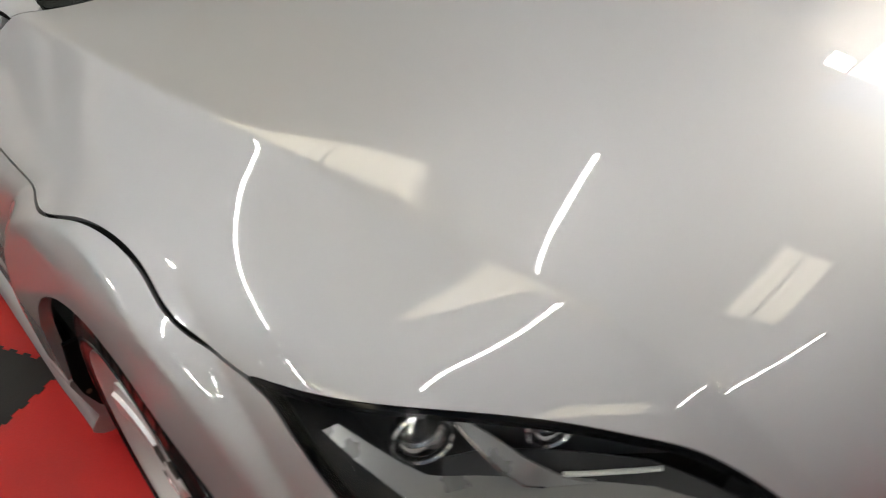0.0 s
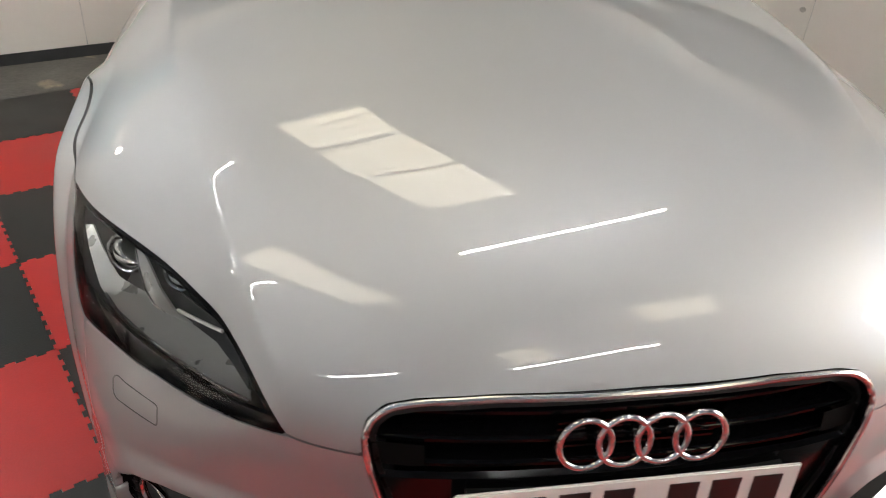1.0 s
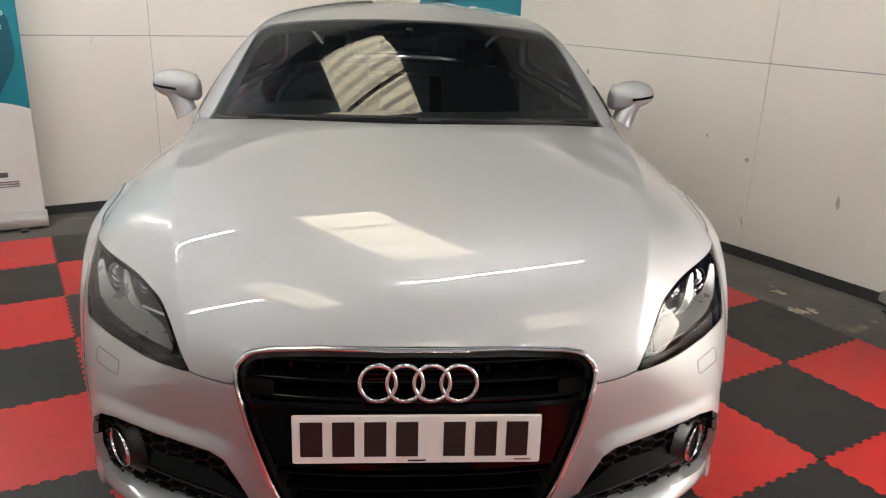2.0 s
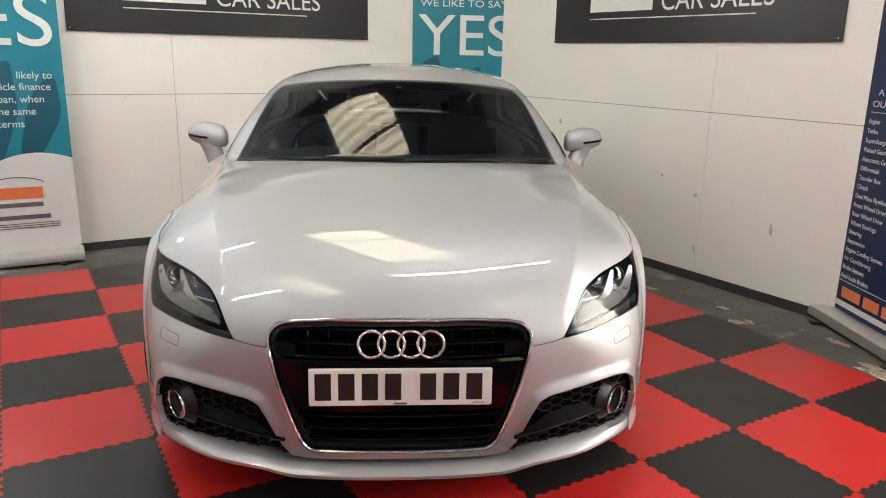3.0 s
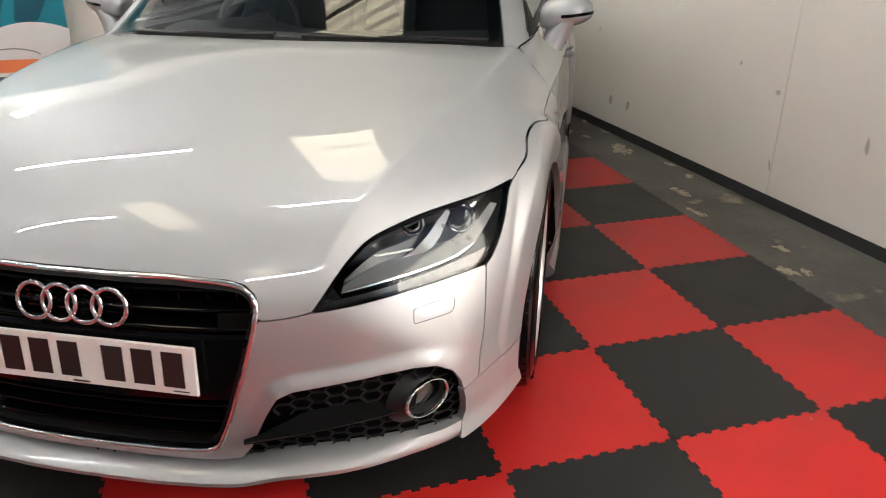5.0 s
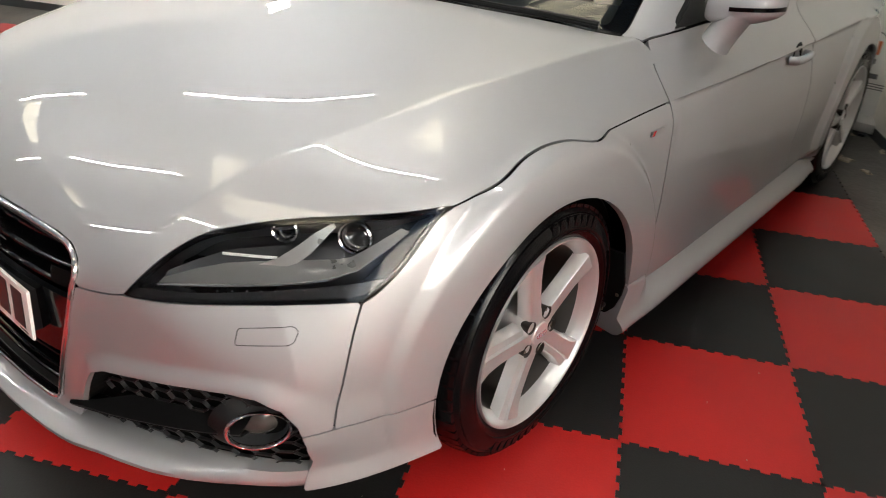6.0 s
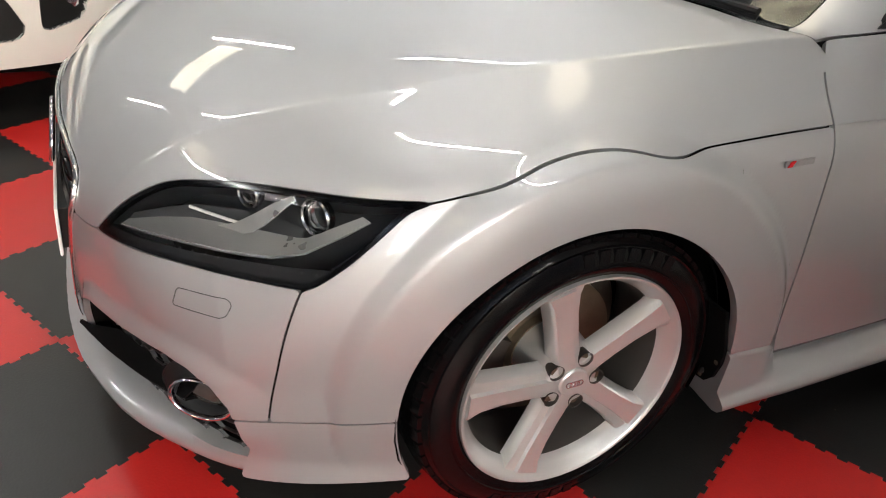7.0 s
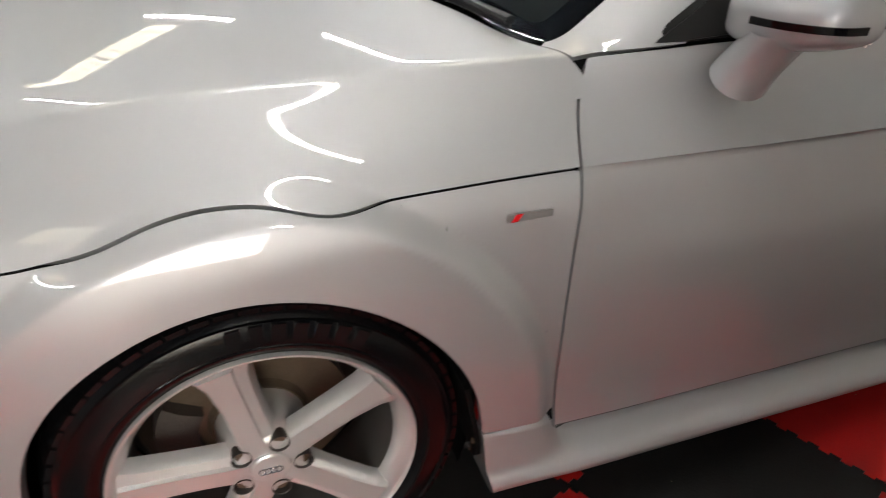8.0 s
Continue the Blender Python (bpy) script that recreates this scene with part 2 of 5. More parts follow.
crease_x = Spline([(-0.85, 0.4282), (-0.75, 0.4752), (-0.608, 0.5335), (-0.465, 0.5775), (-0.32, 0.6187), (-0.18, 0.6521), (-0.04, 0.6793), (0.1, 0.7027), (0.25, 0.7213), (0.45, 0.7435), (0.7, 0.77), (3.3, 0.77)])
crease_z = Spline([(-0.85, 0.5547), (-0.75, 0.6447), (-0.608, 0.7396), (-0.465, 0.7975), (-0.32, 0.8283), (-0.18, 0.8534), (-0.04, 0.8673), (0.1, 0.8793), (0.25, 0.8905), (0.45, 0.9001), (0.7, 0.908), (1.5, 0.925), (2.4, 0.945), (3, 0.92), (3.3, 0.85)])
fender_drop = Spline([(-0.8, 0.5825), (-0.65, 0.6703), (-0.465, 0.4417), (-0.29, 0.30), (0, 0.51), (0.25, 0.70), (0.5, 0.8841), (1, 0.9), (3, 0.9)])
fender_bow = Spline([(-0.9, 0.9), (-0.6, 1.6418), (-0.3, -2.2), (0, -1.8), (0.3, -1.4), (0.5, -1.1), (0.9, -0.3), (3.3, -0.05)])
roll_wide = Spline([(-0.6, 0.0618), (-0.3, 0.2674), (0, 0.1208), (0.3, 0.0604)])
roof_mid = Spline([(.7, 1.14), (.97, 1.262), (1.2, 1.305), (1.45, 1.322), (1.8, 1.305), (2.2, 1.225), (2.6, 1.10), (3.0, .965), (3.3, .86)])
belt_x = Spline([(.3, .73), (.57, .785), (1.0, .80), (1.5, .80), (2.0, .77), (2.5, .69), (3.0, .58)])
tail_y = Spline([(0, 3.31), (.4, 3.29), (.6, 3.24), (.75, 3.13), (.85, 2.98), (.95, 2.7)])


def flare(y, z):
    """How far the wing swells round each wheel."""
    out = 0
    for yc, amount in ((WHEEL_Y, .028), (REAR_Y, .024)):
        r = np.sqrt((y - yc) ** 2 + (z - HUB_Z) ** 2)
        soft = .035 * ease(y, yc - .12, yc + .12)
        out = out + amount * (1 - ease(r, .428 + soft * .6, .468 + soft * .8)) * ease(z, .10, .36)
    return out


def lower_body(x, y, z):
    x = np.abs(x)
    foot = .009 * (1 - ease(z, .33, .39)) * ease(y, -.62, -.48) * (1 - ease(y, -.2, 0))
    fs = (x - half_width(y) + side_in(z) - np.maximum(flare(y, z), foot)) * .97
    along = ease(y, .46, .53)
    fs = fs + .42 * np.maximum(z - .773, 0) * ease(y, .40, .60)
    fs = fs + .0105 * (1 - ease(z, .762, .775)) * ease(z, .60, .75) * ease(y, .49, .56)      # ledge under the door crease
    fs = fs + .90 * np.maximum(.278 - z, 0) * along * (1 - ease(y, 2.0, 2.2))
    fs = fs - .003 * (1 - ease(z, .165, .215)) * (1 - ease(y, -.30, -.10))
    ff = (nose_y(x) + nose_in(z) - y) * .82
    ff = ff - .020 * (1 - ease(z, .165, .232)) * ease(x, .58, .76)
    plan = smax(fs, ff, .10)
    xc, zr, zm = crease_x(y), crease_z(y), hood_mid(y)
    d = .5 * (x - xc + np.sqrt((x - xc) ** 2 + .004 ** 2))      # the crease, softly rounded
    u = np.abs(x - d) / xc
    top = np.maximum(zm, zr) - np.maximum(zm - zr, 0) * u ** 2.09 - fender_drop(y) * d * 1.22 - fender_bow(y) * d * d
    roll = .05 + (np.clip(roll_wide(np.clip(y, -.6, .3)), .02, .3) - .05) * (1 - ease(y, .3, .55))      # how softly the wing rolls over into its side
    out = smax(plan, (z - top) * .86, roll)
    return smax(out, (y - tail_y(x) + .25 * (z - .6) ** 2 * 2) * .9, .12)


def cabin(x, y, z):
    x = np.abs(x)
    bow = .62 - .75 * (z - .9)
    x = np.minimum(x, 1.1)
    screen = (.25 + (z - .93) / .453 + bow * x * x - y) * .42
    roof = (z - roof_mid(y) + .16 * x * x + .12 * x ** 4) * .93
    side = (x - belt_x(y) + .42 * (z - .9) + .35 * np.maximum(z - .9, 0) ** 2) * .9
    return np.maximum(smax(smax(screen, roof, .07), side, .05), .80 - z)


def body(x, y, z):
    return smin(lower_body(x, y, z), cabin(x, y, z), .015)


# ---------------------------------------------------------------- surface of the field, panels cut from it
def net(field, lo, hi, h):
    """A quad surface where the field is zero, symmetric about x = 0, with true normals."""
    xs, ys, zs = np.arange(0, hi[0] + h, h), np.arange(lo[1], hi[1] + h, h), np.arange(lo[2], hi[2] + h, h)
    half = np.stack([field(x, ys[:, None], zs[None, :]) for x in xs])
    f = np.concatenate([half[:0:-1], half])
    gx = np.concatenate([-xs[:0:-1], xs])
    s = f < 0
    corner = sum(s[i:f.shape[0] - 1 + i, j:f.shape[1] - 1 + j, k:f.shape[2] - 1 + k].astype(int) for i in (0, 1) for j in (0, 1) for k in (0, 1))
    cells = np.argwhere((corner > 0) & (corner < 8))
    index = -np.ones(corner.shape, int)
    index[tuple(cells.T)] = np.arange(len(cells))
    p = np.stack([gx[cells[:, 0]] + h / 2, ys[cells[:, 1]] + h / 2, zs[cells[:, 2]] + h / 2], 1)

    def grad(q, e=5e-4):
        g = np.stack([field(*(q + d).T) - field(*(q - d).T) for d in np.eye(3) * e], 1) / (2 * e)
        return g

    for _ in range(6):
        v, g = field(*p.T), grad(p)
        step = (v / np.maximum((g * g).sum(1), .05))[:, None] * g
        p = p - np.clip(step, -h, h)
    g = grad(p, 1.5e-3)
    normal = g / np.linalg.norm(g, axis=1)[:, None]
    quads = []
    for axis in range(3):
        a, b = [i for i in range(3) if i != axis]
        lo_s = np.take(s, range(s.shape[axis] - 1), axis)
        hi_s = np.take(s, range(1, s.shape[axis]), axis)
        at = np.argwhere(lo_s != hi_s)
        ok = (at[:, a] > 0) & (at[:, b] > 0) & (at[:, a] < index.shape[a]) & (at[:, b] < index.shape[b])
        at = at[ok]
        q = []
        for da, db in ((0, 0), (-1, 0), (-1, -1), (0, -1)):
            c = at.copy()
            c[:, a] += da
            c[:, b] += db
            q.append(index[tuple(c.T)])
        q = np.stack(q, 1)
        q = q[(q >= 0).all(1)]
        out = np.cross(p[q[:, 1]] - p[q[:, 0]], p[q[:, 3]] - p[q[:, 0]])
        flip = (out * normal[q[:, 0]]).sum(1) < 0
        q[flip] = q[flip][:, ::-1]
        quads.append(q)
    return p, normal, np.concatenate(quads)


def clip(surface, field):
    """What is left of a surface where field(x, y, z) is below zero, cut cleanly along its zero line."""
    p, n, faces = surface
    v = field(*p.T)
    inside = [f for f in faces if max(v[i] for i in f) < 0]
    cross = [f for f in faces if min(v[i] for i in f) < 0 <= max(v[i] for i in f)]
    p, n, cut = list(p), list(n), {}

    def between(a, b):
        key = (min(a, b), max(a, b))
        if key not in cut:
            w = v[a] / (v[a] - v[b])
            q = n[a] * (1 - w) + n[b] * w
            p.append(p[a] * (1 - w) + p[b] * w)
            n.append(q / np.linalg.norm(q))
            cut[key] = len(p) - 1
        return cut[key]

    for f in cross:
        out = []
        for a, b in zip(f, (*f[1:], f[0])):
            if v[a] < 0:
                out.append(a)
            if (v[a] < 0) != (v[b] < 0):
                out.append(between(a, b))
        if len(out) > 2:
            inside.append(tuple(out))
    used = sorted({i for f in inside for i in f})
    where = {i: k for k, i in enumerate(used)}
    return np.array([p[i] for i in used]).reshape(-1, 3), np.array([n[i] for i in used]).reshape(-1, 3), [tuple(where[i] for i in f) for f in inside]


def rim_edges(faces):
    seen = {}
    for f in faces:
        for a, b in zip(f, (*f[1:], f[0])):
            seen[(a, b)] = seen.get((a, b), 0) + 1
    return [(a, b) for a, b in seen if (b, a) not in seen]


def sheet(name, surface, mat, parent, label="", fold=.012, inset=0.0):
    """A panel with its edges folded inwards."""
    p, n, faces = surface
    p = p - n * inset
    normals, verts, faces = list(n), list(p), list(faces)
    edge = rim_edges(faces)
    if fold:
        outer, inner, zero = {}, {}, np.zeros(3)
        for a in sorted({i for e in edge for i in e}):
            outer[a] = len(verts)
            verts += [p[a], p[a] - n[a] * fold]
            inner[a] = outer[a] + 1
            normals += [zero, zero]
        faces += [(b2, a2, inner[a], inner[b]) for a, b in edge for a2, b2 in ((outer[a], outer[b]),)]
    return part(name, mesh_of(name, verts, faces, mat, normals=normals), mat, parent, label)


def polygon_field(poly):
    """Signed distance to a closed outline, below zero inside."""
    poly = np.array(poly, float)

    def field(u, v):
        u, v = np.asarray(u, float), np.asarray(v, float)
        best, inside = np.full(u.shape, 9.0), np.zeros(u.shape, bool)
        for a, b in zip(poly, np.roll(poly, -1, 0)):
            e = b - a
            w = np.clip(((u - a[0]) * e[0] + (v - a[1]) * e[1]) / (e @ e), 0, 1)
            best = np.minimum(best, np.hypot(u - a[0] - w * e[0], v - a[1] - w * e[1]))
            cond = (a[1] > v) != (b[1] > v)
            inside ^= cond & (u < (b[0] - a[0]) * (v - a[1]) / (b[1] - a[1] + 1e-12) + a[0])
        return np.where(inside, -best, best)
    return field


def rounded(poly, r=.02, steps=4):
    """The outline with its corners rounded."""
    out, pts = [], [np.array(p, float) for p in poly]
    for a, b, c in zip([pts[-1], *pts[:-1]], pts, [*pts[1:], pts[0]]):
        d0, d1 = a - b, c - b
        k = min(r, np.linalg.norm(d0) * .45, np.linalg.norm(d1) * .45)
        p0, p1 = b + d0 / np.linalg.norm(d0) * k, b + d1 / np.linalg.norm(d1) * k
        out += [tuple((1 - t) ** 2 * p0 + 2 * t * (1 - t) * b + t * t * p1) for t in np.linspace(0, 1, steps)]
    return out


def round_angle(x, y):
    """Degrees round the front corner, from dead ahead to the side."""
    return np.degrees(np.arctan2(np.abs(x) - .35, -(y + .2)))


TURN = radians(1) * .5
LAMP_LINE = [(13, .569), (16.5, .612), (19.5, .643), (23, .668), (27, .685), (33, .695), (42, .703), (55, .709), (68, .713), (78, .716), (80.2, .714),
             (76, .70), (72, .672), (66, .625), (60.5, .588), (58, .578), (50, .579), (40, .579), (30, .577), (20, .573)]


def curved(points, steps=4):
    """An open line smoothed through its points."""
    pts = [np.array(q, float) for q in points]
    out = []
    for i in range(len(pts) - 1):
        a, b, c, d = pts[max(i - 1, 0)], pts[i], pts[i + 1], pts[min(i + 2, len(pts) - 1)]
        for t in np.arange(steps) / steps:
            out.append(tuple(.5 * (2 * b + (c - a) * t + (2 * a - 5 * b + 4 * c - d) * t * t + (3 * b - a - 3 * c + d) * t ** 3)))
    return out


LAMP_EDGE = [(a * TURN, z) for a, z in LAMP_LINE]
lamp_shape = polygon_field(curved(LAMP_EDGE[:11]) + curved(LAMP_EDGE[10:16]) + curved(LAMP_EDGE[15:] + LAMP_EDGE[:1]))
GRILLE_LINE = [(-.1, .647), (.2, .644), (.309, .636), (.350, .627), (.373, .608), (.381, .585), (.374, .541), (.350, .449), (.310, .330), (.285, .272), (.270, .255), (.245, .247), (-.1, .247)]
grille_shape = polygon_field(GRILLE_LINE)
INTAKE_LINE = [(-.1, .222), (.27, .219), (.318, .226), (.345, .26), (.385, .345), (.410, .388), (.44, .402), (.52, .411), (.61, .419), (.67, .420), (.712, .412), (.742, .385), (.758, .345), (.766, .29), (.764, .245), (.752, .20), (.5, .196), (-.1, .196)]
intake_shape = polygon_field(INTAKE_LINE)


def lamp_field(x, y, z):
    return np.where((y < -.18) & (np.abs(x) > .4), lamp_shape(round_angle(x, y) * TURN, z), .5)


def grille_field(x, y, z):
    return np.where(y < -.6, grille_shape(np.abs(x), z), .5)


def intake_field(x, y, z):
    return np.where(y < -.45, intake_shape(np.abs(x), z), .5)


def arch_field(x, y, z):
    r = np.minimum(np.hypot(y - .004, z - .312), np.hypot(y - REAR_Y, z - .312))
    return np.where(np.abs(x) > .5, r - .345, .5)


gap_z = Spline([(-.287, .714), (-.22, .726), (-.16, .742), (-.11, .758), (-.06, .770), (0, .777), (.06, .774), (.11, .764), (.135, .761), (.2, .763), (.3, .768), (.5, .773)])
split_z = Spline([(-20, .556), (0, .558), (8, .562), (13, .571), (20, .60), (30, .63), (45, .645), (60, .66), (70, .688), (80, .714)])
cowl_y = Spline([(-.2, .275), (0, .25), (.2, .275), (.4, .345), (.6, .435), (.72, .495), (.765, .535), (.80, .545), (.85, .52), (.90, .49)])
bumper_y = Spline([(.2, -.55), (.33, -.545), (.41, -.531), (.51, -.507), (.58, -.478), (.65, -.44)])
door_y = Spline([(.2, .51), (.25, .503), (.45, .487), (.556, .486), (.7, .492), (.774, .50), (.9, .555), (.95, .60)])
belt_z = Spline([(.4, .885), (.52, .893), (.60, .904), (1.0, .912), (1.6, .925), (2.4, .95), (3.0, .955)])
HALF_GAP = .0016


def above_split(x, y, z):
    return np.where(y < -.287, split_z(np.clip(round_angle(x, y), -20, 80.2)) - z, gap_z(np.minimum(y, .5)) - z)


def hood_region(x, y, z):
    return np.maximum.reduce([above_split(x, y, z), y - np.where(np.abs(x) > .80, np.minimum(cowl_y(np.abs(x)), door_y(np.clip(z, .5, .95))), cowl_y(np.abs(x))), -lamp_field(x, y, z), -grille_field(x, y, z)]) + HALF_GAP


def low_seam(x, z):
    return np.where(np.abs(x) > .735, .320 - z, -.5)


def bumper_region(x, y, z):
    return np.maximum.reduce([-above_split(x, y, z), (y - bumper_y(z)) * .9, -lamp_field(x, y, z), -grille_field(x, y, z), -intake_field(x, y, z), low_seam(x, z), .20 - z]) + HALF_GAP


def corner_region(x, y, z):
    return np.maximum.reduce([z - .320, .174 - z, -arch_field(x, y, z), -intake_field(x, y, z), .757 - np.abs(x), y]) + HALF_GAP


def fender_region(x, y, z):
    return np.maximum.reduce([-above_split(x, y, z), (bumper_y(z) - y) * .9, y - door_y(z), -lamp_field(x, y, z), -arch_field(x, y, z), .320 - z]) + HALF_GAP


def door_region(x, y, z):
    return np.maximum.reduce([door_y(z) - y, y - 1.62 - .06 * np.sin(np.clip((z - .22) / .68, 0, 1) * 3.14), z - belt_z(y), .222 - z, .5 - np.abs(x)]) + HALF_GAP * 1.8


def rear_region(x, y, z):
    return np.maximum.reduce([1.62 + .06 * np.sin(np.clip((z - .22) / .68, 0, 1) * 3.14) - y, z - belt_z(y), .222 - z, -arch_field(x, y, z)]) + HALF_GAP


side_glass_shape = polygon_field(rounded([(.66, .922), (1.10, 1.175), (1.22, 1.215), (1.5, 1.235), (1.78, 1.205), (2.05, 1.11), (2.22, 1.0), (2.12, .962), (1.6, .945)], .03))


def side_glass(x, y, z):
    return np.where(np.abs(x) > .42, side_glass_shape(y, z), .5)


def screen_glass(x, y, z):
    a = np.abs(x)
    edge = a - .712 + .34 * (z - .9)
    top = (y - .985 - .22 * a * a) * .5
    return np.where((y < 1.3) & (z > .82), smax(smax(edge, top, .05), (cowl_y(a) + .004 - y) * .8, .02), .5)


def rear_glass(x, y, z):
    a = np.abs(x)
    return np.where(y > 1.8, smax(smax(a - .54 + .10 * (y - 2.2), 2.10 + .1 * a * a - y, .06), y - 3.0 + .2 * a * a, .06), .5)


def cabin_region(x, y, z):
    return np.maximum.reduce([cowl_y(np.abs(x)) - y, belt_z(y) - z, -side_glass(x, y, z), -screen_glass(x, y, z), -rear_glass(x, y, z)]) + HALF_GAP


def as_surface(points, normals, faces):
    return points, normals, [tuple(f) for f in faces.tolist()]


def nose_body(x, y, z):
    """The body with a rolled brow round the lower intakes."""
    out = np.array(body(x, y, z), float)
    x, y, z = np.broadcast_arrays(np.abs(x), y, z)
    near = (y < -.45) & (z < .48) & (z > .2)
    if near.any():
        d = intake_shape(x[near], z[near])
        out[near] -= .011 * (1 - ease(np.maximum(d, 0), .0, .042)) * ease(z[near], .235, .29) * ease(x[near], .30, .42)
    return out


FRONT = as_surface(*net(nose_body, (-1, -.95, .14), (1.0, .66, .99), .0078))
FLANK = as_surface(*net(body, (-1, .44, .18), (1.0, 1.74, .97), .0085))
REST = as_surface(*net(body, (-1, .20, .17), (1.0, 3.40, 1.36), .0125))

def creased(surface, field, step, reach=.009):
    """The surface parted along field = 0, so that its shading breaks there like a pressed edge."""
    parts = []
    for sign in (1, -1):
        p, n, faces = clip(surface, lambda x, y, z: field(x, y, z) * sign)
        near = np.abs(field(*p.T)) < reach
        q = p[near] - sign * step(p[near])
        g = np.stack([body(*(q + d).T) - body(*(q - d).T) for d in np.eye(3) * 1e-3], 1)
        n[near] = g / np.linalg.norm(g, axis=1)[:, None]
        parts.append((p, n, faces))
    (p, n, f), (p2, n2, f2) = parts
    return np.concatenate([p, p2]), np.concatenate([n, n2]), [*f, *(tuple(i + len(p) for i in t) for t in f2)]


car = thing("sports_coupe", "silver two-door sports coupe parked on red and black floor tiles", "car")
bonnet = clip(FRONT, hood_region)
sheet("bonnet", bonnet, PAINT, car, "silver clamshell bonnet")
bumper = sheet("front_bumper", clip(FRONT, bumper_region), PAINT, car, "silver front bumper")
rest_belt = clip(REST, cabin_region)
sheet("roof", rest_belt, PAINT, car, "silver roof with pillars")
sheet("rear_body", clip(REST, rear_region), PAINT, car)
for side in (1, -1):
    def on_side(region, side=side):
        return lambda x, y, z: np.maximum(region(x, y, z), -x * side + .3)
    sheet("front_wing", clip(FRONT, on_side(fender_region)), PAINT, car, fold=.02)
    sheet("bumper_corner", clip(FRONT, on_side(corner_region)), PAINT, car, fold=.02)
    door = clip(FLANK, on_side(door_region))
    for line, step in ((.7735, .006), (.278, .012)):
        door = creased(door, lambda x, y, z: z - line, lambda p: np.array([0, 0, step]))
    sheet("door", door, PAINT, car)
    sheet("side_window", clip(REST, on_side(lambda x, y, z: side_glass(x, y, z) + .002)), SIDE_GLASS, car, "dark tinted side window", fold=0, inset=.003)
    sheet("window_seal", clip(REST, on_side(lambda x, y, z: np.abs(side_glass(x, y, z) + .006) - .012)), TRIM_BLACK, car, fold=.004, inset=-.0015)
sheet("windscreen", clip(REST, lambda x, y, z: screen_glass(x, y, z) + .002), GLASS, car, "curved windscreen with a dark border", fold=0, inset=.002)
sheet("screen_border", clip(REST, lambda x, y, z: np.abs(screen_glass(x, y, z) + .022) - .02), GLOSS_BLACK, car, fold=0, inset=.006)
sheet("rear_window", clip(REST, lambda x, y, z: rear_glass(x, y, z) + .002), REAR_GLASS, car, "sloping rear window", fold=0, inset=.002)


# dark backing behind each shut line
def backing(field, side):
    p, n, faces = clip(FRONT, lambda x, y, z: np.maximum(field(x, y, z), .02 - x * side))
    root = list(range(len(p)))

    def find(i):
        while root[i] != i:
            root[i] = root[root[i]]
            i = root[i]
        return i
    for f in faces:
        for i in f[1:]:
            root[find(i)] = find(f[0])
    groups = {}
    for f in faces:
        groups.setdefault(find(f[0]), []).append(f)
    for fs in groups.values():
        if len(fs) > 20:
            used = sorted({i for f in fs for i in f})
            where = {i: k for k, i in enumerate(used)}
            sheet("seam_backing", (p[used], n[used], [tuple(where[i] for i in f) for f in fs]), GAP, car, fold=0, inset=.012)


for side in (1, -1):
    backing(lambda x, y, z: np.maximum.reduce([np.abs(above_split(x, y, z)) - .018, y - .515, np.abs(x) * -1 + .30, .003 - lamp_field(x, y, z)]), side)
    backing(lambda x, y, z: np.maximum.reduce([np.abs(y - bumper_y(z)) - .018, z - .60, .17 - z, .003 - lamp_field(x, y, z)]), side)
    backing(lambda x, y, z: np.maximum.reduce([np.abs(y - door_y(z)) - .018, z - .90, .17 - z]), side)
    backing(lambda x, y, z: np.maximum.reduce([np.abs(z - .320) - .010, .735 - np.abs(x), y - .5, .004 - arch_field(x, y, z), .004 - intake_field(x, y, z)]), side)


# ---------------------------------------------------------------- points on the body
def on_top(x, y, lift=0.0):
    """The point of the body straight above (x, y)."""
    z = np.linspace(1.4, .3, 1101)
    v = body(np.full_like(z, x), np.full_like(z, y), z)
    i = int(np.argmax(v < 0))
    return Vector((x, y, z[i] + lift))


def on_front(x, z, proud=0.0):
    """The point of the nose dead ahead of (x, z)."""
    y = np.linspace(-1.1, 0, 1101)
    v = lower_body(np.full_like(y, x), y, np.full_like(y, z))
    return Vector((x, y[int(np.argmax(v < 0))] - proud, z))


def on_side(y, z, side=1, proud=0.0):
    x = np.linspace(1.05, .4, 1301)
    v = body(x, np.full_like(x, y), np.full_like(x, z))
    return Vector((side * (x[int(np.argmax(v < 0))] + proud), y, z))


def on_corner(angle, z, depth=0.0, side=1):
    """The point of the front corner at an angle round it, sunk by depth."""
    a = radians(angle)
    r = np.linspace(.9, .1, 1601)
    x, y = .35 + r * math.sin(a), -.2 - r * math.cos(a)
    v = lower_body(x, y, np.full_like(x, z))
    k = r[int(np.argmax(v < 0))] - depth
    return Vector((side * (.35 + k * math.sin(a)), -.2 - k * math.cos(a), z))


def facing(q, direction, roll_up=(0, 0, 1)):
    """A pose at q whose x axis points along direction."""
    x = Vector(direction).normalized()
    y = Vector(roll_up).cross(x).normalized()
    z = x.cross(y)
    return Matrix(((x.x, y.x, z.x, q[0]), (x.y, y.y, z.y, q[1]), (x.z, y.z, z.z, q[2]), (0, 0, 0, 1)))


